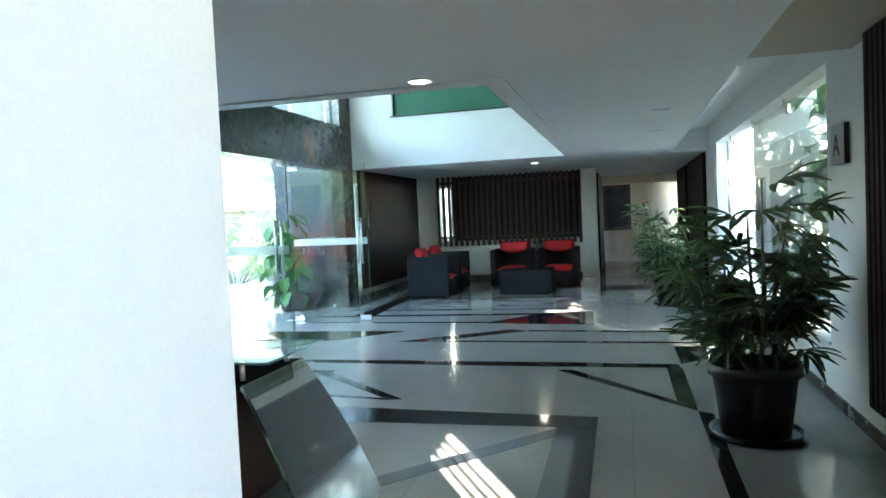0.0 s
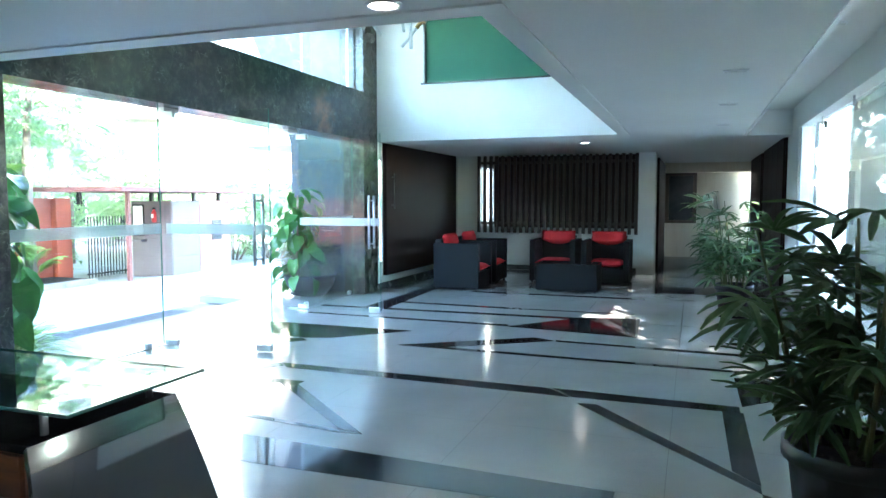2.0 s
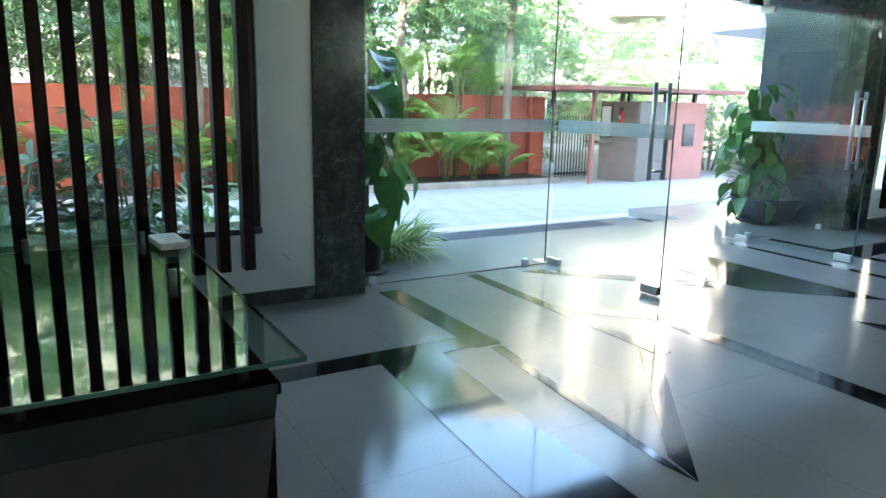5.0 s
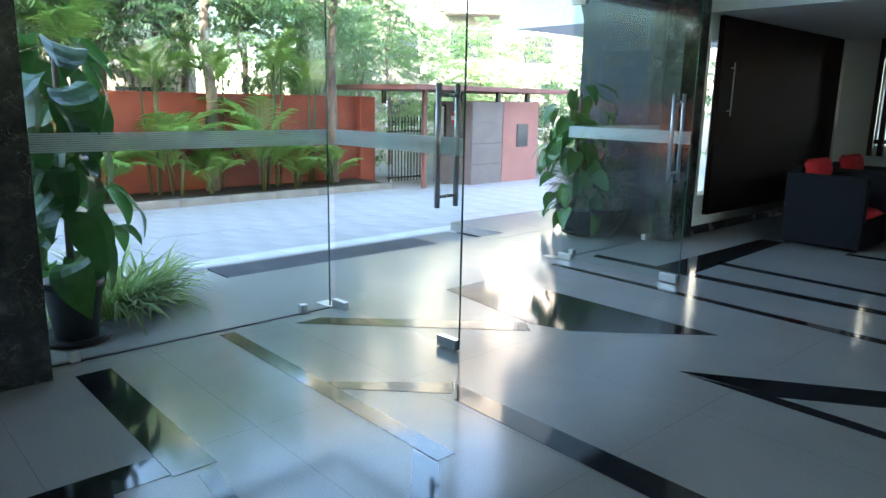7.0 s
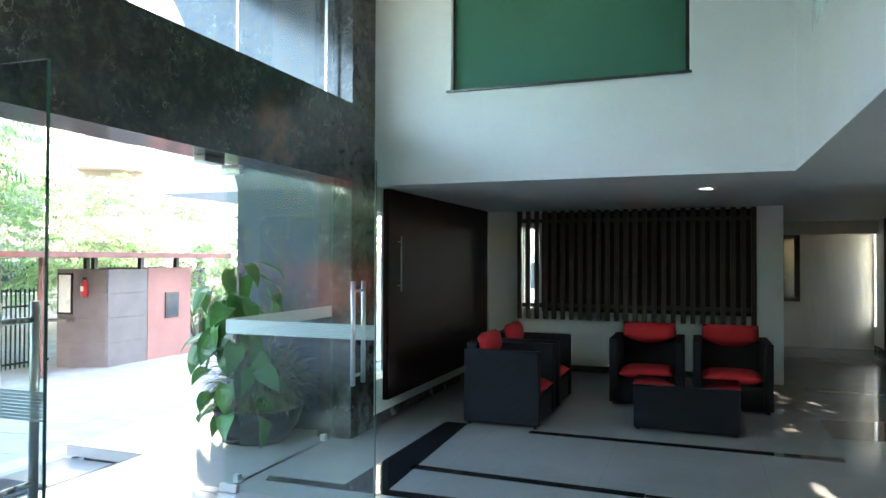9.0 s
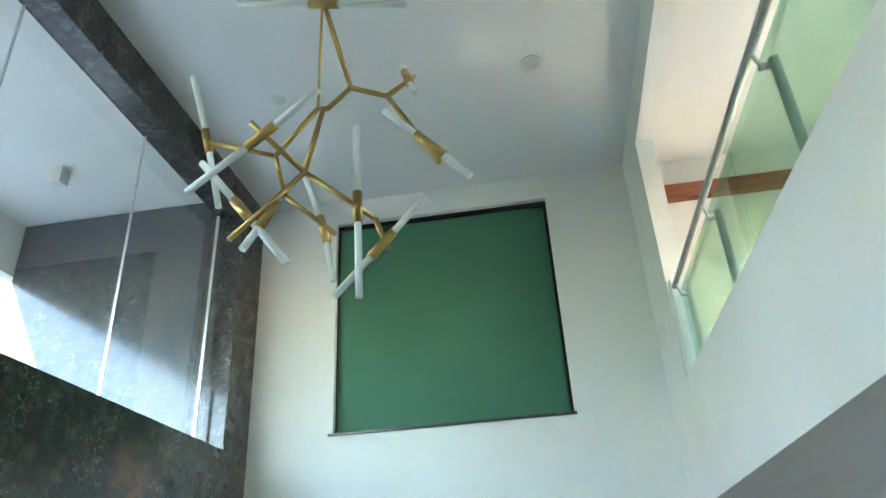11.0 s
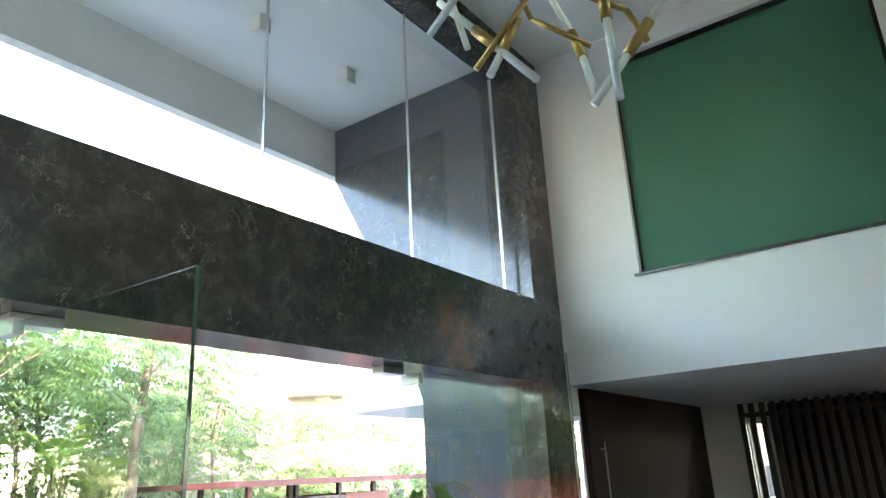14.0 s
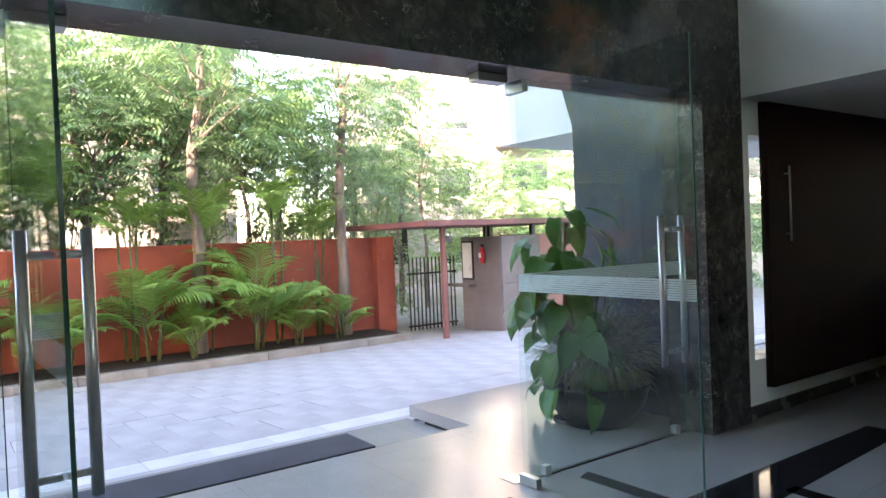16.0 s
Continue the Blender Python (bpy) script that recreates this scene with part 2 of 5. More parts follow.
def wicker():
    m, nd, lk, b = material("black_woven_wicker", 0.65)
    b.inputs["Specular IOR Level"].default_value = 0.25
    v = coords(nd, lk)
    w1, w2 = nd.new("ShaderNodeTexWave"), nd.new("ShaderNodeTexWave")
    for w, d in ((w1, "X"), (w2, "Z")):
        w.bands_direction = d
        w.inputs["Scale"].default_value, w.inputs["Distortion"].default_value = 28, 0.6
        lk.new(v, w.inputs["Vector"])
    mul = nd.new("ShaderNodeMath")
    mul.operation = "MULTIPLY"
    lk.new(w1.outputs["Fac"], mul.inputs[0])
    lk.new(w2.outputs["Fac"], mul.inputs[1])
    lk.new(ramp(nd, lk, mul.outputs[0], [(0.0, (0.004, 0.004, 0.005)), (1.0, (0.013, 0.014, 0.017))]), b.inputs["Base Color"])
    bump(nd, lk, b, mul.outputs[0], 0.6, 0.004)
    return m


def clear_glass(name, tint, gloss=0.022, haze=0.0, rim=0.80):
    m, nd, lk, b = material(name)
    nd.remove(b)
    tr, gl, fr, mx = (nd.new(k) for k in ("ShaderNodeBsdfTransparent", "ShaderNodeBsdfGlossy", "ShaderNodeLayerWeight", "ShaderNodeMixShader"))
    tr.inputs["Color"].default_value = (*tint, 1)
    gl.inputs["Roughness"].default_value = 0.02
    fr.inputs["Blend"].default_value = 0.5
    pw, ma = nd.new("ShaderNodeMath"), nd.new("ShaderNodeMath")
    pw.operation, ma.operation = "POWER", "MULTIPLY_ADD"
    pw.inputs[1].default_value = 4.6
    ma.inputs[1].default_value, ma.inputs[2].default_value = rim, gloss
    lk.new(fr.outputs["Facing"], pw.inputs[0])
    lk.new(pw.outputs[0], ma.inputs[0])
    lk.new(ma.outputs[0], mx.inputs[0])
    lk.new(tr.outputs[0], mx.inputs[1])
    lk.new(gl.outputs[0], mx.inputs[2])
    last = mx.outputs[0]
    if haze:
        df, m2 = nd.new("ShaderNodeBsdfDiffuse"), nd.new("ShaderNodeMixShader")
        df.inputs["Color"].default_value = (0.80, 0.83, 0.81, 1)
        m2.inputs[0].default_value = haze
        lk.new(last, m2.inputs[1])
        lk.new(df.outputs[0], m2.inputs[2])
        last = m2.outputs[0]
    lk.new(last, nd["Material Output"].inputs["Surface"])
    return m


def lamp_face(name, colour, strength):
    m, nd, lk, b = material(name, 0.4)
    b.inputs["Base Color"].default_value = (0.8, 0.8, 0.78, 1)
    b.inputs["Emission Color"].default_value = (*colour, 1)
    b.inputs["Emission Strength"].default_value = strength
    return m


FLOOR = stone_floor()
MARBLE = brown_marble("dark_brown_marble", 0.16, (0.020, 0.020, 0.019), (0.050, 0.047, 0.043), True)
# same marble, its base colours shifted to blue for the mirrored sky
WINGSTONE = brown_marble("sky_tinted_wing_stone", 0.15, (0.032, 0.041, 0.054), (0.060, 0.074, 0.094), False)
WICKER = wicker()
GLASS = clear_glass("clear_glass", (0.93, 0.97, 0.955))
GREENGLASS = clear_glass("green_tinted_glass", (0.72, 0.90, 0.80))
DESKGLASS = clear_glass("smoked_desk_glass", (0.72, 0.84, 0.80), 0.05, 0.0, 0.42)
GLASSEDGE = mottled("green_glass_edge", (0.03, 0.10, 0.08), (0.06, 0.16, 0.13), 3, 60, 0.15, 0.0)
FROSTED = clear_glass("frosted_film", (0.72, 0.82, 0.82), 0.03, 0.68)
TUBEGLASS = clear_glass("opal_tube_glass", (0.90, 0.92, 0.90), 0.03, 0.90)
LENS = lamp_face("lamp_lens", (1.0, 0.95, 0.86), 1.3)
OFFLENS = mottled("unlit_lamp_lens", (0.62, 0.62, 0.58), (0.70, 0.70, 0.66), 5, 60, 0.3, 0.02)

# ---------------------------------------------------------------- building helpers


def box(bm, x0, y0, z0, x1, y1, z1, bevel=0.0):
    vs = [bm.verts.new(p) for p in ((x0, y0, z0), (x1, y0, z0), (x1, y1, z0), (x0, y1, z0), (x0, y0, z1), (x1, y0, z1), (x1, y1, z1), (x0, y1, z1))]
    fs = [bm.faces.new([vs[i] for i in q]) for q in ((3, 2, 1, 0), (4, 5, 6, 7), (0, 1, 5, 4), (1, 2, 6, 5), (2, 3, 7, 6), (3, 0, 4, 7))]
    if bevel:
        es = list({e for f in fs for e in f.edges})
        bmesh.ops.bevel(bm, geom=es, offset=bevel, segments=2, affect="EDGES", profile=0.6)


def boxes(*rows, bevel=0.0):
    bm = bmesh.new()
    for r in rows:
        box(bm, *r, bevel=bevel)
    return bm


def tube(bm, a, b, r0, r1=None, n=10, cap=True):
    a, b = Vector(a), Vector(b)
    r1 = r0 if r1 is None else r1
    q = (b - a).to_track_quat("Z", "Y").to_matrix()
    ring = []
    for p, r in ((a, r0), (b, r1)):
        ring.append([bm.verts.new(p + q @ Vector((r * math.cos(i * math.tau / n), r * math.sin(i * math.tau / n), 0))) for i in range(n)])
    for i in range(n):
        j = (i + 1) % n
        bm.faces.new((ring[0][i], ring[0][j], ring[1][j], ring[1][i])).smooth = True
    if cap:
        bm.faces.new(ring[0][::-1])
        bm.faces.new(ring[1])


def lathe(bm, profile, n=28, centre=(0, 0)):
    rings = []
    for r, z in profile:
        rings.append([bm.verts.new((centre[0] + r * math.cos(i * math.tau / n), centre[1] + r * math.sin(i * math.tau / n), z)) for i in range(n)])
    for a, b in zip(rings, rings[1:]):
        for i in range(n):
            j = (i + 1) % n
            bm.faces.new((a[i], a[j], b[j], b[i])).smooth = True
    bm.faces.new(rings[0][::-1])
    bm.faces.new(rings[-1])


def prism(bm, outline, axis, lo, hi):
    """An outline in the plane across an axis ('x', 'y' or 'z'), made solid from lo to hi."""
    def place(p, d):
        return {"x": (d, p[0], p[1]), "y": (p[0], d, p[1]), "z": (p[0], p[1], d)}[axis]
    a = [bm.verts.new(place(p, lo)) for p in outline]
    b = [bm.verts.new(place(p, hi)) for p in outline]
    n = len(outline)
    bm.faces.new(a)
    bm.faces.new(b[::-1])
    for i in range(n):
        j = (i + 1) % n
        bm.faces.new((a[i], b[i], b[j], a[j]))
    bmesh.ops.recalc_face_normals(bm, faces=bm.faces[:])


def finish(name, bm, mat):
    me = bpy.data.meshes.new(name)
    bm.normal_update()
    bm.to_mesh(me)
    bm.free()
    me.materials.append(mat)
    return me


def solid(name, bm, mat, label="", category="", kind="", group=""):
    return tagged(new(name, finish(name, bm, mat)), label, category, group, kind)


def part(name, bm, mat, parent, label=""):
    ob = new(name, bm if isinstance(bm, bpy.types.Mesh) else finish(name, bm, mat))
    ob.parent = parent
    return tagged(ob, label)


def thing(name, at, turn, label, category, group="", kind=""):
    ob = new(name)
    ob.empty_display_size = 0.2
    ob.matrix_world = pose(at[0], at[1], at[2], 0, 0, turn)
    return tagged(ob, label, category, group, kind)


def pydata(name, verts, faces, mat):
    me = bpy.data.meshes.new(name)
    me.from_pydata(verts, [], faces)
    me.materials.append(mat)
    me.update()
    return me

# ---------------------------------------------------------------- the ground and the floors
LOW, HIGH = 2.47, 5.85                 # ceilings of the low hall and of the tall hall


def drive_z(x):
    return -0.14 - 0.061 * min(max(-7.17 - x, 0), 6.4)


bm = bmesh.new()
rows = [[bm.verts.new((x, y, drive_z(x) - 0.03)) for y in (-500, -40, 4, 20, 60, 500)] for x in (500, 1.7, -7.17, -13.57, -60, -500)]
for a, b in zip(rows, rows[1:]):
    for i in range(5):
        bm.faces.new((a[i], a[i + 1], b[i + 1], b[i]))
bmesh.ops.recalc_face_normals(bm, faces=bm.faces[:])
solid("ground", bm, GROUND, "grey concrete ground around the building", "ground", "structure")
floor = solid("floor", boxes((-5.03, -2.6, -0.13, 1.45, 21.0, 0.0)), FLOOR, "pale grey polished stone hall floor", "floor", "structure")
solid("porch_floor", boxes((-6.27, 4.0, -0.13, -5.034, 11.7, -0.002), (-7.17, 10.42, -0.10, -6.27, 14.0, -0.002)), FLOOR, "pale stone porch platform with an undercut edge", "floor", "structure")
solid("porch_plinth", boxes((-7.05, 10.50, -0.16, -6.27, 14.0, -0.102)), SKIRT, "dark recessed plinth under the porch slab", "plinth", "structure")
bm = bmesh.new()
prism(bm, [(-6.274, -0.17), (-6.274, -0.004), (-6.62, -0.118), (-7.20, -0.122), (-7.20, -0.17)], "y", 6.2, 10.416)
solid("entrance_ramp", bm, FLOOR, "shallow pale stone ramp down to the driveway", "ramp", "structure")

# black inlays of the floor: each one a polygon in the plan, set a little proud


def inlay(*pts):
    bm = bmesh.new()
    prism(bm, pts, "z", -0.02, 0.0025)
    part("inlay_strip", bm, BLACKSTONE, floor)


inlay((-4.80, 5.50), (-4.80, 5.68), (-3.48, 5.68), (-3.48, 5.50))
inlay((-3.68, 2.20), (-3.68, 5.497), (-3.50, 5.497), (-3.50, 2.20))
inlay((-3.497, 4.90), (-3.497, 5.28), (-2.60, 5.20), (-0.24, 5.09), (-0.24, 4.83), (-2.2, 4.80))
inlay((-0.51, 4.825), (-0.24, 4.825), (-0.22, 2.60), (-0.50, 2.60))
inlay((-0.515, 4.80), (-0.515, 4.60), (-1.55, 3.45), (-1.70, 3.50))
inlay((-3.44, 5.58), (-3.44, 5.66), (-1.86, 5.45), (-2.02, 5.43))
inlay((-3.05, 6.36), (-2.88, 6.36), (-1.86, 5.455), (-2.05, 5.50))
inlay((-4.95, 6.37), (-4.95, 6.47), (-2.90, 6.47), (-2.90, 6.37))
inlay((-3.90, 6.475), (-3.78, 6.475), (-3.36, 6.88), (-3.46, 6.98))
inlay((-3.45, 6.985), (-0.95, 6.95), (-0.75, 6.75), (-3.30, 6.84))
inlay((-0.93, 6.954), (0.45, 6.90), (0.45, 6.76), (-0.73, 6.755))
inlay((-0.67, 6.60), (-0.53, 6.62), (0.47, 5.42), (0.47, 5.32))
inlay((0.33, 6.755), (0.47, 6.755), (0.475, 5.43), (0.34, 5.60))
inlay((0.47, 5.315), (0.57, 5.25), (0.56, 2.60), (0.47, 2.60))
inlay((0.46, 7.78), (0.78, 7.80), (0.75, 7.20), (0.47, 6.91))
inlay((-2.76, 8.07), (-1.50, 8.93), (-1.26, 8.82), (-2.26, 8.13))
inlay((-2.70, 8.06), (-2.255, 8.125), (-2.10, 8.13), (1.40, 8.03), (1.40, 7.97))
inlay((-1.25, 8.86), (1.40, 8.74), (1.40, 8.64), (-1.24, 8.79))
inlay((-1.95, 9.48), (-1.22, 10.42), (-0.50, 10.55), (-0.44, 9.30))
inlay((-4.90, 9.58), (-4.90, 9.65), (-1.96, 9.60), (-1.96, 9.50))
inlay((-4.86, 10.18), (-4.90, 10.29), (-1.26, 10.38), (-1.34, 10.25))
inlay((-3.95, 10.86), (-3.95, 10.97), (-2.09, 10.90), (-2.09, 10.80))
inlay((-2.085, 10.88), (-0.6, 10.90), (-0.6, 10.86), (-2.085, 10.83))
inlay((-4.24, 10.295), (-4.22, 12.50), (-3.98, 12.50), (-3.88, 10.31))
inlay((-3.30, 12.34), (-3.30, 12.44), (-0.55, 12.44), (-0.55, 12.32))
inlay((-4.86, 8.22), (-4.86, 8.84), (-2.92, 8.84), (-3.58, 8.17), (-3.86, 8.08))
inlay((-4.86, 6.86), (-4.86, 7.06), (-3.90, 8.07), (-3.76, 7.96))
inlay((-0.5, 13.2), (-0.5, 14.0), (0.5, 14.2), (1.3, 13.3))
inlay((-0.4, 15.8), (-0.4, 15.95), (1.4, 15.9), (1.4, 15.75))

# ---------------------------------------------------------------- walls, each with its openings
# street side, reception window
solid("wall_west", boxes((-5.10, -2.6, 0, -4.85, 5.028, 0.52), (-5.10, -2.6, 2.40, -4.85, 5.028, 6.0), (-5.10, -2.6, 0.52, -4.85, 0.6, 2.40), (-5.10, 4.66, 0.52, -4.85, 5.028, 2.40)),
      PLASTER, "white painted wall beside the entrance", "wall", "structure")
# stone frame of the entrance
t = tagged(new("wall_entrance"), "dark polished marble frame round the glass entrance", "wall", kind="structure")
part("pillar", boxes((-5.18, 5.03, 0, -4.82, 5.40, 5.9)), MARBLE, t)
part("pillar", boxes((-5.18, 11.50, 0, -4.82, 11.998, 5.9)), MARBLE, t)
part("lintel", boxes((-5.18, 5.38, 2.45, -4.82, 11.50, 3.20)), MARBLE, t)
part("head_beam", boxes((-5.045, 5.38, 5.48, -4.82, 11.50, 5.9)), MARBLE, t)
solid("wall_lounge", boxes((-5.10, 12.0, 0, -4.87, 16.5, 0.45), (-5.10, 12.0, 2.2, -4.87, 16.5, 3.0), (-5.10, 12.0, 0.45, -4.87, 12.16, 2.2), (-5.10, 12.75, 0.45, -4.87, 16.5, 2.2)),
      PLASTER, "white wall of the lounge corner", "wall", "structure")
# wall over the lounge with the green blind's opening
BLIND_Z0, BLIND_Z1 = 3.362, 5.58
bm = bmesh.new()
wx, wz = (-4.82, -4.0, -1.79, -0.96), (LOW - 0.012, BLIND_Z0, BLIND_Z1, 5.9)
near = [[bm.verts.new((x, 12.0, z)) for z in wz] for x in wx]
far = [[bm.verts.new((x, 12.22, z)) for z in wz] for x in wx]
for i in range(3):
    for k in range(3):
        if (i, k) != (1, 1):
            for g in (near, far):
                bm.faces.new((g[i][k], g[i + 1][k], g[i + 1][k + 1], g[i][k + 1]))
loop_out = [(i, 0) for i in range(4)] + [(3, 1), (3, 2), (3, 3), (2, 3), (1, 3), (0, 3), (0, 2), (0, 1)]
loop_in = [(1, 1), (2, 1), (2, 2), (1, 2)]
for ring in (loop_out, loop_in):
    for (a, b), (c, d) in zip(ring, ring[1:] + ring[:1]):
        bm.faces.new((near[a][b], near[c][d], far[c][d], far[a][b]))
bmesh.ops.recalc_face_normals(bm, faces=bm.faces[:])
solid("wall_void_north", bm, PLASTER, "tall white wall above the lounge", "wall", "structure")
solid("wall_void_east", boxes((-0.96, 5.08, LOW - 0.012, -0.80, 12.22, 3.33), (-0.96, 11.12, 3.33, -0.80, 12.22, HIGH), (-0.96, 5.08, 5.50, -0.80, 11.12, HIGH)), PLASTER, "white parapet wall of the upper gallery", "wall", "structure")
solid("wall_void_south", boxes((-4.85, 4.90, LOW - 0.012, -0.80, 5.08, 5.9)), PLASTER, "white wall above the reception", "wall", "structure")
solid("wall_far", boxes((-4.87, 16.30, 0, -4.30, 16.5, 3.0), (-4.30, 16.30, 0, -4.05, 16.5, 0.94), (-4.30, 16.30, 2.22, -4.05, 16.5, 3.0), (-4.05, 16.30, 0, -0.98, 16.5, 3.0)),
      PLASTER, "white wall behind the slatted screen", "wall", "structure")
solid("column", boxes((-0.98, 16.18, 0, -0.62, 16.55, LOW)), PLASTER, "square white column by the corridor", "column", "structure")
solid("wall_corridor_west", boxes((-0.80, 16.55, 0, -0.64, 21.0, 3.0)), PLASTER, "white corridor wall", "wall", "structure")
solid("wall_corridor_end", boxes((-0.80, 21.0, 0, 1.65, 21.2, 3.0)), CREAM, "cream wall at the corridor end", "wall", "structure")
solid("wall_east", boxes((1.45, -2.6, 0, 1.65, 21.0, 0.45), (1.45, -2.6, 2.50, 1.65, 21.0, 3.0),
                         (1.45, -2.6, 0.45, 1.65, -0.76, 2.50), (1.45, 0.12, 0.45, 1.65, 5.68, 2.50), (1.45, 12.3, 0.45, 1.65, 20.79, 2.50), (1.45, 20.95, 0.45, 1.65, 21.0, 2.50)),
      PLASTER, "white wall with the long garden window", "wall", "structure")
solid("wall_south", boxes((-4.85, -2.6, 0, 1.45, -2.45, 3.0)), PLASTER, "plain white back wall", "wall", "structure")
solid("wall_reception", boxes((-0.66, -2.45, 0, -0.485, 0.774, LOW)), PLASTER, "white partition beside the reception", "wall", "structure")
# the upper gallery
solid("wall_gallery_east", boxes((2.40, 4.9, 3.0, 2.55, 12.22, 4.12), (2.40, 4.9, 5.3, 2.55, 12.22, 5.9), (2.40, 4.9, 4.12, 2.55, 8.3, 5.3), (2.40, 9.5, 4.12, 2.55, 12.22, 5.3)), PLASTER, "cream gallery wall with a window", "wall", "structure")
solid("wall_gallery_north", boxes((-0.80, 12.05, 3.0, 2.40, 12.22, 5.9)), PLASTER, "cream gallery end wall", "wall", "structure")
solid("wall_gallery_south", boxes((-0.80, 4.90, 3.0, 2.40, 5.08, 5.9)), PLASTER, "cream gallery back wall", "wall", "structure")
solid("gallery_lintel", boxes((-0.78, 11.95, 5.36, 2.38, 12.05, 5.52), bevel=0.006), OAK, "warm brown timber lintel in the gallery", "lintel", "structure")

# ceilings
solid("ceiling", boxes((-4.85, -2.6, LOW, 0.82, 4.90, 3.0), (-0.80, 4.90, LOW, 0.82, 12.22, 3.0), (-4.87, 12.22, LOW, 0.82, 16.5, 3.0), (0.82, 13.0, LOW, 1.45, 21.0, 3.0), (-0.80, 16.5, LOW, 0.82, 21.0, 3.0),
                       (0.82, 5.08, 2.84, 1.45, 13.0, 3.0)), CEILING, "low white painted ceiling with a raised strip", "ceiling", "structure")
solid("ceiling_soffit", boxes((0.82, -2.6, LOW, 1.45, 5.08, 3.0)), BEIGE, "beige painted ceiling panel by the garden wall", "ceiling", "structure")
solid("ceiling_tall", boxes((-4.85, 4.9, HIGH, 2.55, 12.22, 6.0)), CEILING, "high white ceiling of the tall hall", "ceiling", "structure")
solid("ceiling_trim", boxes((0.795, 5.30, LOW - 0.012, 0.825, 13.0, LOW)), WHITE, "thin white edge trim of the ceiling strip", "trim", "structure")
solid("corridor_beam", boxes((-0.64, 20.6, 2.22, 1.45, 21.0, LOW)), CREAM, "cream beam across the corridor end", "beam", "structure")
solid("roof", boxes((-5.2, -2.7, 6.0, 2.7, 12.3, 6.2), (-5.2, 12.22, 3.0, 2.0, 21.3, 3.2), (1.45, 5.0, 3.0, 2.4, 12.3, 3.12)), FACADEWHITE, "flat white roof slab", "roof", "structure")
# unseen storeys, added and sized so their shadow covers the driveway
solid("shade_block_upper", boxes((-5.15, -24.0, 6.22, 2.6, 24.0, 11.2), (-5.09, 12.32, 3.22, 2.0, 24.0, 6.215)), FACADEWHITE, "unseen white upper storeys added to shade the driveway", "building", "structure")
# unseen wall, added to keep bright horizon out of the wing stone's reflection
solid("reflection_block_wall", boxes((-40, -20.4, -0.6, -5.6, -20, 4.6)), GREYWALL, "unseen grey wall added to darken the wing stone's reflection", "wall", "structure")
solid("wall_gallery_street", boxes((-5.1, -2.6, 3.0, 2.4, -2.45, 6.0), (1.50, -2.6, 3.0, 1.65, 4.9, 6.0)), FACADEWHITE, "plain white upper wall", "wall", "structure")

# skirtings
solid("baseboard", boxes((-4.85, 0.6, 0.002, -4.835, 5.028, 0.10), (1.435, -2.4, 0.002, 1.45, 13.4, 0.09), (-4.87, 12.01, 0.002, -4.855, 16.29, 0.10), (-4.85, 16.285, 0.002, -0.99, 16.30, 0.10), (-0.62, 16.56, 0.002, -0.61, 21.0, 0.10), (1.43, 13.4, 0.002, 1.45, 20.9, 0.10)),
      SKIRT, "dark grey stone skirting", "skirting", "structure")

# porch roof, raked stone wing and white upper volume outside
solid("porch_roof", boxes((-7.5, 3.6, 5.9, -5.19, 11.95, 6.1), (-7.62, 3.6, 5.28, -7.5, 12.1, 6.2)), FACADEWHITE, "white porch canopy with a deep fascia", "canopy", "structure")
bm = bmesh.new()
prism(bm, [(-5.185, -0.14), (-6.27, -0.14), (-6.27, 2.45), (-6.45, 3.0), (-7.0, 4.3), (-7.49, 5.2), (-7.49, 5.89), (-5.185, 5.89)], "y", 11.70, 11.95)
solid("wing_wall", bm, WINGSTONE, "dark polished stone wing wall with a raked edge", "wall", "structure")
solid("wall_outer", boxes((-7.6, 11.96, 2.45, -5.11, 16.4, 5.27)), FACADEWHITE, "white projecting upper volume beside the porch", "wall", "structure")

# ---------------------------------------------------------------- glass entrance
def pane(name, parent, x0, y0, z0, x1, y1, z1, mat=None):
    ob = part(name, boxes((x0, y0, z0, x1, y1, z1)), mat or GLASS, parent)
    ob.visible_shadow = False
    return ob


def clamp(parent, x, y, z, sx=0.05, sy=0.05, sz=0.06, mat=None):
    return part("clamp", boxes((x - sx / 2, y - sy / 2, z, x + sx / 2, y + sy / 2, z + sz), bevel=0.004), mat or STEEL, parent, "square steel patch clamp")


def film_strips(parent, x0, y0, x1, y1):
    """A frosted band cut into level strips with hairline gaps."""
    ob = part("frosted_band", boxes(*[(x0, y0, 1.16 + 0.0115 * i, x1, y1, 1.1695 + 0.0115 * i) for i in range(9)]), FROSTED, parent, "frosted film in level strips")
    ob.visible_shadow = False


def fixed_screen(y0, y1, clamps):
    t = tagged(new("window_entrance"), "fixed clear glass sidelight with a frosted band", "window", kind="structure")
    pane("pane", t, -5.036, y0 + 0.004, 0.015, -5.024, y1, 2.45)
    film_strips(t, -5.0225, y0 + 0.01, -5.0205, y1 - 0.01)
    part("floor_channel", boxes((-5.045, y0, 0.0005, -5.015, y1, 0.006)), DARKMETAL, t)
    for y in clamps:
        clamp(t, -5.03, y, 0.003)
    part("edge", boxes((-5.037, y1, 0.015, -5.023, y1 + 0.004, 2.45)), GLASSEDGE, t)
    return t


fixed_screen(5.40, 7.24, (5.56, 7.02))
fixed_screen(9.92, 11.50, (10.06, 11.36))


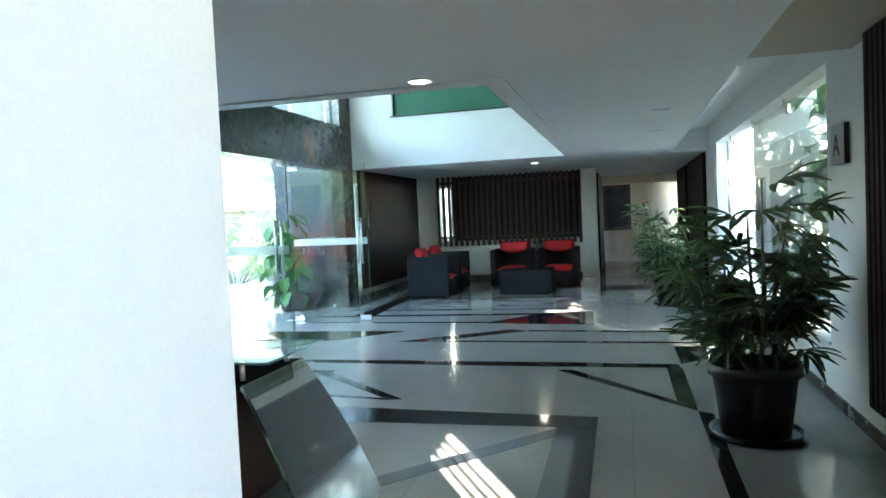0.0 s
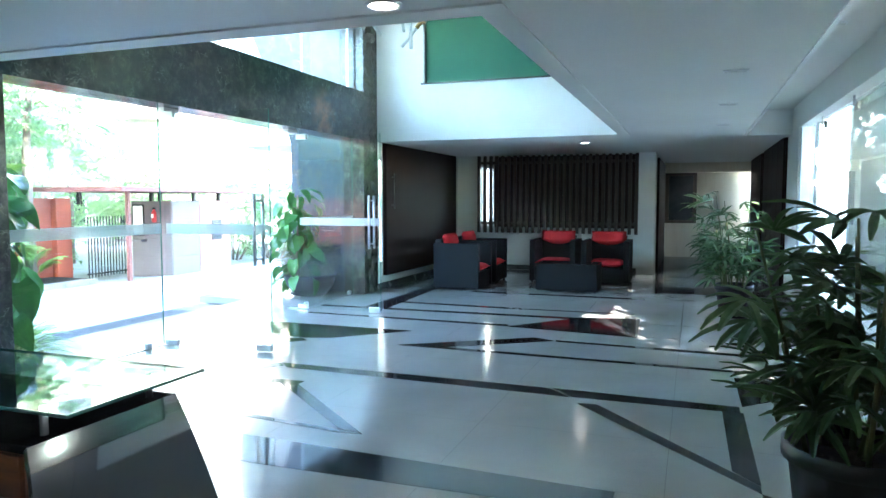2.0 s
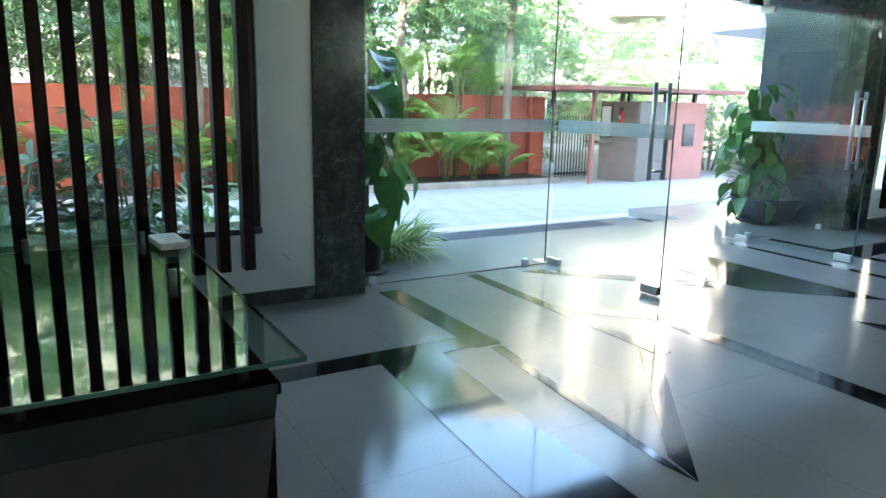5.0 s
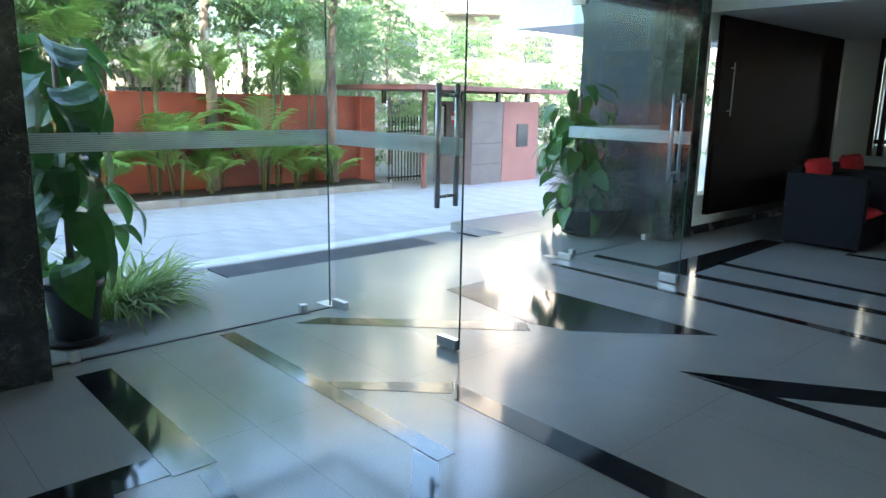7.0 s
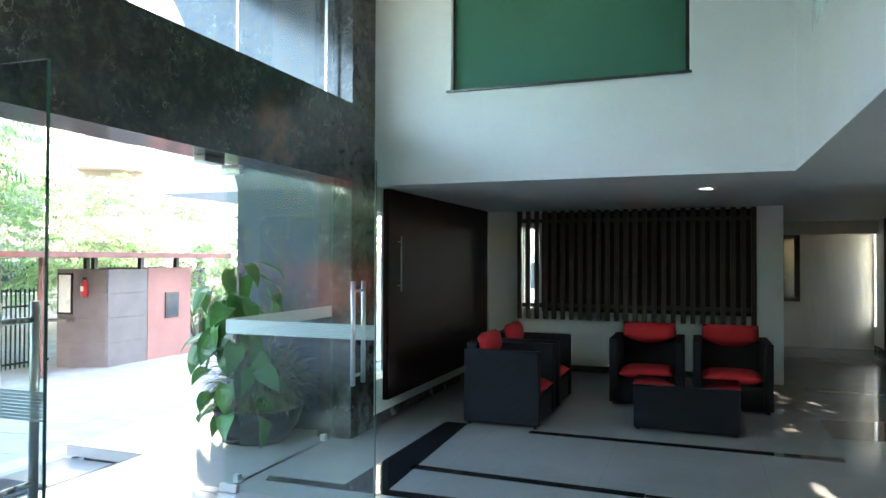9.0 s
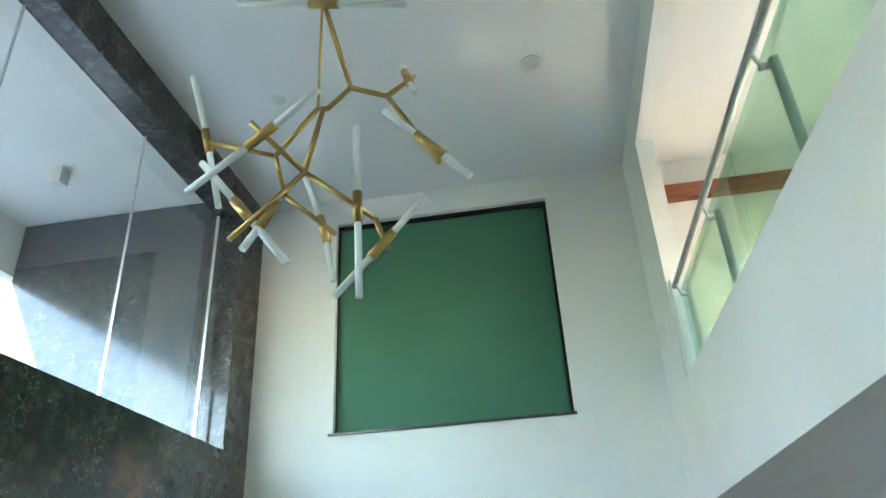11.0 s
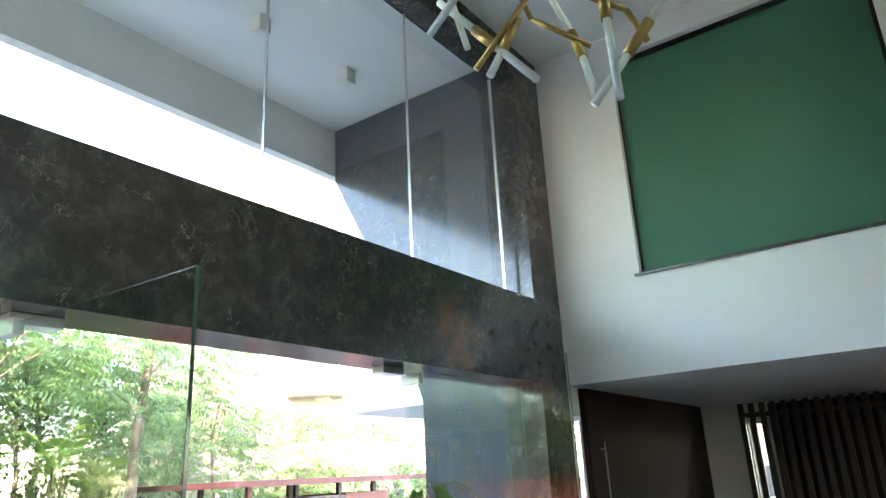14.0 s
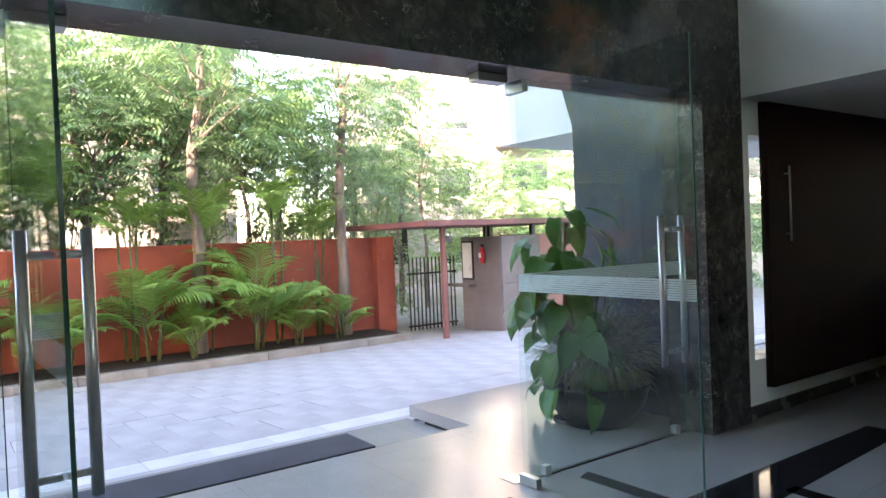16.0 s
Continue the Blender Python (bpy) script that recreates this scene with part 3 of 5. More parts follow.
def glass_door(x, y, turn, label):
    """A frameless leaf hinged at its own origin; the leaf runs along its x."""
    t = tagged(thing("door_glass", (x, y, 0), turn, label, "door", kind="structure"))
    w, h = 1.26, 2.38
    pane("pane", t, 0.02, -0.006, 0.02, w, 0.006, h)
    film_strips(t, 0.03, 0.007, w - 0.01, 0.009)
    part("edge", boxes((w, -0.006, 0.02, w + 0.004, 0.006, h)), GLASSEDGE, t)
    part("bottom_patch", boxes((w - 0.17, -0.022, 0.008, w - 0.01, 0.022, 0.075), bevel=0.004), STEEL, t, "steel bottom lock patch")
    part("bottom_pivot", boxes((0.0, -0.022, 0.004, 0.15, 0.022, 0.06), bevel=0.004), STEEL, t, "steel bottom pivot patch")
    part("top_pivot", boxes((0.0, -0.022, h - 0.05, 0.16, 0.022, h + 0.02), bevel=0.004), STEEL, t, "steel top pivot patch")
    part("pivot_plate", boxes((-0.16, -0.05, 0.001, -0.01, 0.05, 0.004)), STEEL, t)
    for s in (1, -1):
        bm = bmesh.new()
        tube(bm, (w - 0.13, s * 0.075, 0.86), (w - 0.13, s * 0.075, 1.56), 0.016, n=14)
        hd = part("handle", bm, STEEL, t, "long vertical steel pull handle")
        for z in (0.925, 1.495):
            bm = bmesh.new()
            tube(bm, (w - 0.13, s * 0.006, z), (w - 0.13, s * 0.07, z), 0.011)
            part("standoff", bm, STEEL, hd)
    return t


glass_door(-5.03, 7.28, 1.8, "open frameless glass door leaf with steel handles")
glass_door(-5.03, 9.86, -0.5, "open frameless glass door leaf with a frosted band")
solid("door_closer_box", boxes((-5.10, 7.30, 2.40, -5.0, 7.52, 2.449), bevel=0.004), STEEL, "steel head patch of the entrance door", "door fitting", "structure")
solid("door_closer_box", boxes((-5.10, 9.62, 2.40, -5.0, 9.84, 2.449), bevel=0.004), STEEL, "steel head patch of the entrance door", "door fitting", "structure")

# tall clerestory above the stone lintel
t = tagged(new("window_clerestory"), "tall clear clerestory glass above the stone lintel", "window", kind="structure")
ys = (5.38, 7.05, 8.58, 10.02, 11.50)
for a, b in zip(ys, ys[1:]):
    pane("pane", t, -5.036, a + 0.006, 3.20, -5.024, b - 0.006, 5.48)
for y in ys[1:-1]:
    part("joint", boxes((-5.040, y - 0.0035, 3.20, -5.020, y + 0.0035, 5.48)), STEEL, t, "pale silicone joint")
part("joint", boxes((-5.045, 11.366, 3.20, -5.018, 11.380, 5.48)), STEEL, t, "slim steel upright")

# ---------------------------------------------------------------- windows, screens and panels
# reception window
t = tagged(new("window_reception"), "reception window with brown timber jambs and clear glass", "window", kind="structure")
pane("pane", t, -5.06, 0.62, 0.54, -5.05, 4.60, 2.15)
for y0, y1, z0, z1 in ((4.585, 4.658, 0.545, 2.16), (0.6, 0.66, 0.545, 2.16), (0.66, 4.585, 2.11, 2.16), (2.2, 2.26, 0.545, 2.11)):
    part("frame", boxes((-5.098, y0, z0, -4.87, y1, z1), bevel=0.004), SLAT, t)
part("lintel", boxes((-5.12, 0.602, 2.162, -4.835, 4.656, 2.398)), PLASTER, t, "white plastered lintel")
part("sill", boxes((-5.14, 0.6, 0.505, -4.825, 4.66, 0.545), bevel=0.005), SKIRT, t, "dark stone sill")


def slat_screen(name, label, positions, make, mat, rails):
    t = tagged(new(name), label, "screen")
    me = None
    for p in positions:
        if me is None:
            me = finish("slat", make(), mat)
        ob = new("slat", me)
        ob.parent, ob.location = t, p
    for r in rails:
        part("rail", boxes(r), mat, t)
    return t


slat_screen("slatted_screen", "row of dark brown vertical timber slats before the window", [(-4.60, 4.50 - 0.152 * i, 0.33) for i in range(24)],
            lambda: boxes((-0.05, -0.034, 0, 0.05, 0.034, LOW - 0.33), bevel=0.004), WENGE, ((-4.62, 0.95, LOW - 0.06, -4.58, 4.56, LOW - 0.002),))
lounge_screen = slat_screen("slatted_screen", "row of brown vertical timber slats on the lounge wall", [(-4.33 + 0.1335 * i, 16.17, 0.80) for i in range(26)],
            lambda: boxes((-0.034, -0.03, 0, 0.034, 0.03, 1.66), bevel=0.004), SLAT, ((-4.37, 16.20, 0.98, -0.96, 16.225, 1.04), (-4.37, 16.20, 2.28, -0.96, 16.225, 2.34)))
part("backing", boxes((-4.0, 16.235, 0.92, -0.99, 16.298, 2.44), bevel=0.003), WENGE, lounge_screen, "dark wood board behind the slats")
t = tagged(new("window_lounge"), "narrow bright lounge window with pale blinds", "window", kind="structure")
pane("pane", t, -4.30, 16.42, 0.94, -4.05, 16.43, 2.22)
part("frame", boxes((-4.30, 16.40, 0.94, -4.285, 16.46, 2.22), (-4.065, 16.40, 0.94, -4.05, 16.46, 2.22), (-4.285, 16.40, 0.94, -4.065, 16.46, 0.96), (-4.285, 16.40, 2.20, -4.065, 16.46, 2.22)), WHITE, t)
t = tagged(new("window_slit"), "narrow window slit behind the wood panel", "window", kind="structure")
pane("pane", t, -5.0, 12.16, 0.45, -4.99, 12.75, 2.2)


def wood_panel(name, label, x0, y0, y1, z0, z1, depth, pitch, proud):
    """A wall panel of upright boards; proud is the way it stands out from the wall (+1 or -1 along x)."""
    t = tagged(new(name), label, "wall panel")
    part("backing", boxes((min(x0, x0 + proud * depth * 0.5), y0, z0, max(x0, x0 + proud * depth * 0.5), y1, z1)), WENGE, t)
    n = max(1, round((y1 - y0) / pitch))
    w = (y1 - y0) / n
    me = finish("board", boxes((min(proud * depth * 0.5, proud * depth), 0.012 * w / pitch, 0, max(proud * depth * 0.5, proud * depth), w - 0.012, z1 - z0), bevel=0.003), WENGE)
    for i in range(n):
        ob = new("board", me)
        ob.parent, ob.location = t, (x0, y0 + i * w, z0)
    return t


wood_panel("wood_panel", "large dark wenge panel on the lounge wall", -4.868, 12.31, 16.02, 0.22, 2.46, 0.06, 3.7, 1)
bm = bmesh.new()
tube(bm, (-4.765, 12.56, 1.36), (-4.765, 12.56, 1.96), 0.008, n=12)
for z in (1.42, 1.90):
    tube(bm, (-4.808, 12.56, z), (-4.765, 12.56, z), 0.008)
part("pull_handle", bm, STEEL, bpy.data.objects["wood_panel"], "tall steel pull handle")
wood_panel("ribbed_panel", "dark ribbed wood panel by the potted palm", 1.448, 0.20, 4.63, 0.25, 2.465, 0.07, 0.085, -1)
wood_panel("wood_panel", "dark wood panel on the corridor wall", 1.448, 13.45, 16.68, 0.12, 2.465, 0.06, 0.8, -1)
wood_panel("wood_panel", "dark wood panel deep in the corridor", 1.448, 17.28, 19.95, 0.12, 2.465, 0.06, 0.8, -1)
wood_panel("corridor_door", "dark wood door leaf in the corridor wall", -0.638, 16.9, 20.2, 0.02, 2.40, 0.05, 1.1, 1)
slat_screen("slatted_screen", "dark upright slats across the garden window", [(1.40, -0.72 + 0.125 * i, 0.10) for i in range(7)],
            lambda: boxes((-0.012, -0.018, 0, 0.012, 0.018, LOW - 0.10)), WENGE, ())

# long garden window
t = tagged(new("window_garden"), "long frameless garden window with spider clips", "window", kind="structure")
gy = (5.70, 7.45, 9.2, 10.95, 12.28)
for a, b in zip(gy, gy[1:]):
    pane("pane", t, 1.585, a + 0.004, 0.46, 1.597, b - 0.004, 2.49)
for y in gy[1:-1]:
    part("clip", boxes((1.55, y - 0.05, 2.36, 1.583, y + 0.05, 2.44), bevel=0.006), STEEL, t, "steel glazing clip")
    bm = bmesh.new()
    tube(bm, (1.53, y, 2.40), (1.53, y, 2.50), 0.012)
    part("clip_rod", bm, STEEL, t)
part("frame", boxes((1.47, 12.16, 0.452, 1.64, 12.298, 2.498), bevel=0.004), WHITE, t, "white end frame")
part("mullion", boxes((1.57, 11.62, 0.452, 1.61, 11.70, 2.498), bevel=0.004), WHITE, t)
part("sill", boxes((1.425, 5.66, 0.425, 1.66, 12.32, 0.452), bevel=0.004), WHITE, t)

# dark window at the corridor end
t = tagged(new("window_corridor"), "dark corridor window in a brown frame", "window", kind="structure")
part("frame", boxes((-0.62, 20.93, 0.90, 0.17, 20.998, 0.98), (-0.62, 20.93, 2.14, 0.17, 20.998, 2.219), (-0.62, 20.93, 0.98, -0.52, 20.998, 2.14), (0.08, 20.93, 0.98, 0.17, 20.998, 2.14), bevel=0.004), SLAT, t)
part("pane", boxes((-0.52, 20.975, 0.98, 0.08, 20.99, 2.14)), DARKOPEN, t)

# green blind in the tall wall
t = tagged(new("window_green"), "tall window with a green blind drawn inside", "window", kind="structure")
part("blind", boxes((-3.99, 12.10, BLIND_Z0 + 0.005, -1.80, 12.115, BLIND_Z1 - 0.04)), GREENBLIND, t, "smooth green blind cloth")
part("frame", boxes((-4.0, 12.06, BLIND_Z1 - 0.04, -1.79, 12.10, BLIND_Z1 - 0.002), (-1.822, 12.06, BLIND_Z0 + 0.005, -1.79, 12.10, BLIND_Z1 - 0.04), (-4.0, 12.07, BLIND_Z0 + 0.005, -3.985, 12.10, BLIND_Z1 - 0.04)), DARKMETAL, t)
part("sill", boxes((-4.04, 11.97, BLIND_Z0 - 0.018, -1.77, 12.10, BLIND_Z0 + 0.004), bevel=0.003), SKIRT, t)
part("backing", boxes((-4.0, 12.19, BLIND_Z0, -1.79, 12.215, BLIND_Z1)), GREENBLIND, t)

# gallery balustrade
t = tagged(new("balustrade"), "glass gallery balustrade with a round steel handrail", "balustrade", kind="structure")
for a, b in ((5.10, 7.1), (7.1, 9.1), (9.1, 11.10)):
    pane("pane", t, -0.892, a + 0.01, 3.332, -0.880, b - 0.01, 3.99, GREENGLASS)
bm = bmesh.new()
tube(bm, (-0.93, 5.09, 4.02), (-0.93, 11.12, 4.02), 0.022, n=14)
part("handrail", bm, STEEL, t, "round steel handrail")
for y in (6.1, 8.35, 9.7, 10.9):
    bm = bmesh.new()
    tube(bm, (-0.93, y, 4.0), (-0.905, y, 3.92), 0.010)
    tube(bm, (-0.915, y, 3.92), (-0.87, y, 3.92), 0.018)
    part("bracket", bm, STEEL, t)
    bm = bmesh.new()
    tube(bm, (-0.845, y, 3.001), (-0.845, y, 3.96), 0.024, n=14)
    tube(bm, (-0.88, y, 3.42), (-0.845, y, 3.42), 0.014)
    part("post", bm, STEEL, t, "round steel post behind the glass")
part("upstand", boxes((-0.955, 10.98, 3.332, -0.81, 11.115, 4.10), bevel=0.006), WHITE, t, "white boxed end post")

# ---------------------------------------------------------------- lamps
def downlight(x, y, z, lit, r=0.075):
    t = thing("downlight", (x, y, z), 0, "round recessed white ceiling downlight" + (", lit" if lit else ", unlit"), "ceiling lamp", "ceiling downlights")
    bm = bmesh.new()
    lathe(bm, [(r + 0.02, -0.001), (r + 0.02, -0.008), (r, -0.012), (r, -0.004)], 24)
    part("rim", bm, WHITE, t)
    bm = bmesh.new()
    lathe(bm, [(r * 0.92, -0.001), (r * 0.92, -0.006)], 24)
    part("lens", bm, LENS if lit else OFFLENS, t)


for x, y in ((-3.98, 8.51), (-1.81, 10.27), (-3.98, 10.23), (-1.81, 8.51), (-3.98, 6.8), (-1.81, 6.8)):
    downlight(x, y, HIGH, False)
downlight(-1.37, 4.75, LOW, True)
downlight(-1.64, 13.39, LOW, True)
for x, y, z in ((0.38, 7.25, LOW), (0.41, 9.2, LOW), (0.43, 11.2, LOW), (1.08, 7.6, 2.84)):
    t = thing("slot_light", (x, y, z), 0, "small unlit rectangular ceiling light", "ceiling lamp", "slot ceiling lights")
    part("frame", boxes((-0.09, -0.045, -0.010, 0.09, 0.045, -0.001), bevel=0.002), WHITE, t)
    part("lens", boxes((-0.075, -0.03, -0.013, 0.075, 0.03, -0.0105)), OFFLENS, t)
for y in (6.2, 7.35, 8.5, 9.65, 10.81):
    t = thing("porch_downlight", (-6.44, y, 5.9), 0, "boxy beige surface lamp under the porch canopy", "ceiling lamp", "porch lamps")
    part("body", boxes((-0.065, -0.065, -0.17, 0.065, 0.065, -0.001), bevel=0.006), WHITEPLASTIC, t)
    part("lens", boxes((-0.05, -0.05, -0.176, 0.05, 0.05, -0.171)), OFFLENS, t)

# branching chandelier
ch = thing("chandelier", (-3.01, 8.55, HIGH + 0.03), 0, "branching brass chandelier with frosted glass tubes", "chandelier")
CH0 = Vector((-3.01, 8.55, HIGH))


def arm(name, r, *pts):
    bm = bmesh.new()
    for a, b in zip(pts, pts[1:]):
        tube(bm, Vector(a) - CH0, Vector(b) - CH0, r, n=8)
    part(name, bm, BRASS, ch)


def lamp_tube(mid, a, b):
    """A brass sleeve with an opal tube out of each end."""
    a, b, c = Vector(a) - CH0, Vector(b) - CH0, Vector(mid) - CH0
    d = (b - a).normalized()
    bm = bmesh.new()
    tube(bm, c - d * 0.085, c + d * 0.085, 0.024, n=12)
    sl = part("sleeve", bm, BRASS, ch, "brass tube sleeve")
    for end, s in ((a, -1), (b, 1)):
        bm = bmesh.new()
        tube(bm, c + d * s * 0.08, end, 0.0175, n=12)
        part("glass_tube", bm, TUBEGLASS, sl, "frosted glass tube")


H, J1, J2, J3, J4 = (-3.01, 8.55, 4.21), (-2.82, 8.5, 4.27), (-2.64, 8.55, 4.22), (-3.25, 8.6, 3.98), (-3.01, 8.4, 3.71)
arm("stem", 0.008, (-3.01, 8.55, HIGH - 0.035), H)
arm("branch", 0.014, H, (-2.95, 8.52, 4.17), J1, (-2.91, 8.3, 4.68), (-2.95, 8.25, 4.82))
arm("branch", 0.014, J1, J2, (-2.52, 8.7, 4.46))
arm("branch", 0.014, J2, (-2.5, 8.4, 3.9), (-2.36, 8.34, 3.62))
arm("branch", 0.014, H, J3, (-3.7, 8.7, 4.22))
arm("branch", 0.014, J3, (-3.24, 8.75, 3.82), (-3.02, 8.93, 3.66))
arm("branch", 0.014, (-2.97, 8.52, 4.18), J4, (-3.30, 8.29, 3.33))
arm("branch", 0.014, (-3.21, 8.2, 3.89), J4, (-2.71, 8.55, 3.5), (-2.66, 8.62, 3.36))
lamp_tube((-2.91, 8.3, 4.68), (-3.42, 8.35, 4.85), (-2.47, 8.25, 4.52))
lamp_tube((-2.40, 8.35, 3.73), (-2.60, 8.3, 3.92), (-2.23, 8.4, 3.56))
lamp_tube((-2.55, 8.66, 4.42), (-2.60, 8.75, 4.62), (-2.50, 8.58, 4.24))
lamp_tube((-3.70, 8.7, 4.22), (-3.84, 8.7, 4.71), (-3.59, 8.7, 3.78))
lamp_tube((-3.08, 8.9, 3.68), (-3.2, 8.9, 4.04), (-3.02, 8.9, 3.37))
lamp_tube((-3.27, 8.34, 3.50), (-3.51, 8.35, 3.81), (-3.05, 8.35, 3.21))
lamp_tube((-3.16, 8.36, 3.48), (-3.12, 8.36, 3.56), (-3.24, 8.3, 3.28))
lamp_tube((-3.15, 8.2, 3.80), (-2.85, 8.1, 3.93), (-3.54, 8.3, 3.62))
lamp_tube((-2.78, 8.5, 3.54), (-2.79, 8.5, 4.01), (-2.77, 8.5, 3.08))
lamp_tube((-2.69, 8.6, 3.38), (-2.48, 8.65, 3.65), (-2.9, 8.55, 3.12))
bm = bmesh.new()
lathe(bm, [(0.012, -0.075), (0.055, -0.062), (0.07, -0.05), (0.07, -0.031)], 24)
part("ceiling_rose", bm, BRASS, ch)

# ---------------------------------------------------------------- lounge furniture
def soft_box(bm, x0, y0, z0, x1, y1, z1, puff=0.03):
    """A cushion: a fine box swollen in the middle with rounded rims."""
    n = 8
    g = bmesh.ops.create_grid(bm, x_segments=n, y_segments=n, size=0.5)["verts"]
    top = {}
    cx, cy, hz = (x0 + x1) / 2, (y0 + y1) / 2, (z1 - z0) / 2
    base = [(v, v.co.copy()) for v in g]
    for v, c in base:
        u, w = abs(c.x) * 2, abs(c.y) * 2
        fall = (1 - u ** 4) * (1 - w ** 4)
        v.co = (cx + c.x * (x1 - x0), cy + c.y * (y1 - y0), z0 + hz + (hz * 0.85 + puff) * fall ** 0.6)
    low = bmesh.ops.create_grid(bm, x_segments=n, y_segments=n, size=0.5)["verts"]
    for v in low:
        c = v.co.copy()
        u, w = abs(c.x) * 2, abs(c.y) * 2
        fall = (1 - u ** 4) * (1 - w ** 4)
        v.co = (cx + c.x * (x1 - x0), cy + c.y * (y1 - y0), z0 + hz - hz * fall ** 0.4)
    bmesh.ops.remove_doubles(bm, verts=bm.verts[:], dist=0.001)
    bmesh.ops.recalc_face_normals(bm, faces=bm.faces[:])
    for f in bm.faces:
        f.smooth = True


def armchair(x, y, turn):
    """A wicker tub chair; its seat looks along -y before the turn."""
    t = thing("armchair", (x, y, 0), turn, "black wicker armchair with red seat and back cushions", "armchair", "lounge armchairs")
    w, d = 0.84, 0.80
    part("base", boxes((-w / 2 + 0.1, -d / 2 + 0.02, 0.03, w / 2 - 0.1, d / 2 - 0.12, 0.30), bevel=0.012), WICKER, t)
    for s in (-1, 1):
        part("arm", boxes((min(s * w / 2, s * (w / 2 - 0.10)), -d / 2, 0.03, max(s * w / 2, s * (w / 2 - 0.10)), d / 2 - 0.002, 0.78), bevel=0.015), WICKER, t)
    part("backrest", boxes((-w / 2 + 0.1, d / 2 - 0.12, 0.03, w / 2 - 0.1, d / 2, 0.84), bevel=0.015), WICKER, t)
    bm = bmesh.new()
    soft_box(bm, -w / 2 + 0.105, -d / 2 - 0.01, 0.30, w / 2 - 0.105, d / 2 - 0.13, 0.43, 0.015)
    part("seat_cushion", bm, REDCLOTH, t, "plump red seat cushion")
    bm = bmesh.new()
    soft_box(bm, -w / 2 + 0.105, -0.12, -0.06, w / 2 - 0.105, 0.13, 0.07, 0.03)
    for v in bm.verts:
        if v.co.y < 0:
            v.co.y *= 0.35 + 0.75 * (1 - (v.co.x / (w / 2 - 0.105)) ** 2)
    bmesh.ops.transform(bm, matrix=pose(0, d / 2 - 0.16, 0.80, 78, 0, 0), verts=bm.verts)
    part("back_cushion", bm, REDCLOTH, t, "red back cushion")
    for sx in (-1, 1):
        for sy in (-1, 1):
            bm = bmesh.new()
            tube(bm, (sx * (w / 2 - 0.05), sy * (d / 2 - 0.05), 0.0), (sx * (w / 2 - 0.05), sy * (d / 2 - 0.05), 0.032), 0.02)
            part("foot", bm, DARKMETAL, t)


armchair(-2.30, 14.45, 0)
armchair(-1.36, 14.45, 0)
armchair(-3.62, 12.90, 90)
armchair(-3.62, 13.95, 90)
t = thing("coffee_table", (-1.84, 13.18, 0), 0, "low black wicker coffee table with a glass top", "table")
part("body", boxes((-0.50, -0.30, 0.02, 0.50, 0.30, 0.45), bevel=0.012), WICKER, t)
ob = part("tabletop", boxes((-0.51, -0.31, 0.451, 0.51, 0.31, 0.459), bevel=0.002), BLACKGLOSS, t, "dark glass top")
for sx in (-1, 1):
    for sy in (-1, 1):
        part("foot", boxes((sx * 0.46 - 0.02, sy * 0.26 - 0.02, 0.0, sx * 0.46 + 0.02, sy * 0.26 + 0.02, 0.022)), DARKMETAL, t)

# ---------------------------------------------------------------- reception
t = thing("reception_desk", (0, 0, 0), 0, "reception desk with a glass top and a leaning black end panel", "desk")
ob = part("glass_top", boxes((-4.05, 3.22, 0.778, -1.82, 3.90, 0.790)), DESKGLASS, t, "clear glass desk top")
ob.visible_shadow = False
part("glass_edge", boxes((-4.05, 3.216, 0.778, -1.82, 3.2195, 0.790), (-1.8195, 3.22, 0.778, -1.816, 3.90, 0.790), (-4.05, 3.9005, 0.778, -1.82, 3.904, 0.790)), GLASSEDGE, t)
part("worktop", boxes((-3.95, 3.19, 0.645, -1.95, 3.88, 0.675), bevel=0.004), BLACKMATT, t)
bm = bmesh.new()
a = [(-1.945, 3.17, 0.68), (-1.945, 3.87, 0.68), (-1.35, 3.56, 0.004), (-1.35, 2.72, 0.004)]
# a leaning sheet, slightly bowed outwards, 20 mm thick
NU, NV = 16, 8
sheet = {}
for k, off in ((0, 0.0), (1, 0.022)):
    for i in range(NU + 1):
        for j in range(NV + 1):
            u, w = i / NU, j / NV
            p = Vector(a[0]).lerp(Vector(a[1]), w).lerp(Vector(a[3]).lerp(Vector(a[2]), w), u)
            hollow = -4 * u * (1 - u) * 0.028 + off * min(1, 4 * (1 - u) + 0.15)
            sheet[k, i, j] = bm.verts.new(p - Vector((0.79, 0, 0.61)) * hollow)
for i in range(NU):
    for j in range(NV):
        for k in (0, 1):
            q = [sheet[k, i, j], sheet[k, i + 1, j], sheet[k, i + 1, j + 1], sheet[k, i, j + 1]]
            bm.faces.new(q if k == 0 else q[::-1]).smooth = True
for i in range(NU):
    for j in (0, NV):
        bm.faces.new((sheet[0, i, j], sheet[0, i + 1, j], sheet[1, i + 1, j], sheet[1, i, j]))
for j in range(NV):
    for i in (0, NU):
        bm.faces.new((sheet[0, i, j], sheet[0, i, j + 1], sheet[1, i, j + 1], sheet[1, i, j]))
bmesh.ops.recalc_face_normals(bm, faces=bm.faces[:])
for e in bm.edges:
    e.smooth = all(f.smooth for f in e.link_faces)
part("end_panel", bm, BLACKGLOSS, t, "leaning polished black end panel")
part("front_panel", boxes((-3.95, 3.84, 0.0, -1.98, 3.87, 0.644), bevel=0.003), BLACKMATT, t)
part("apron", boxes((-3.95, 3.20, 0.46, -2.51, 3.23, 0.644), bevel=0.003), BLACKMATT, t)
part("side_panel", boxes((-3.95, 3.235, 0.0, -3.91, 3.835, 0.644), bevel=0.003), BLACKMATT, t)
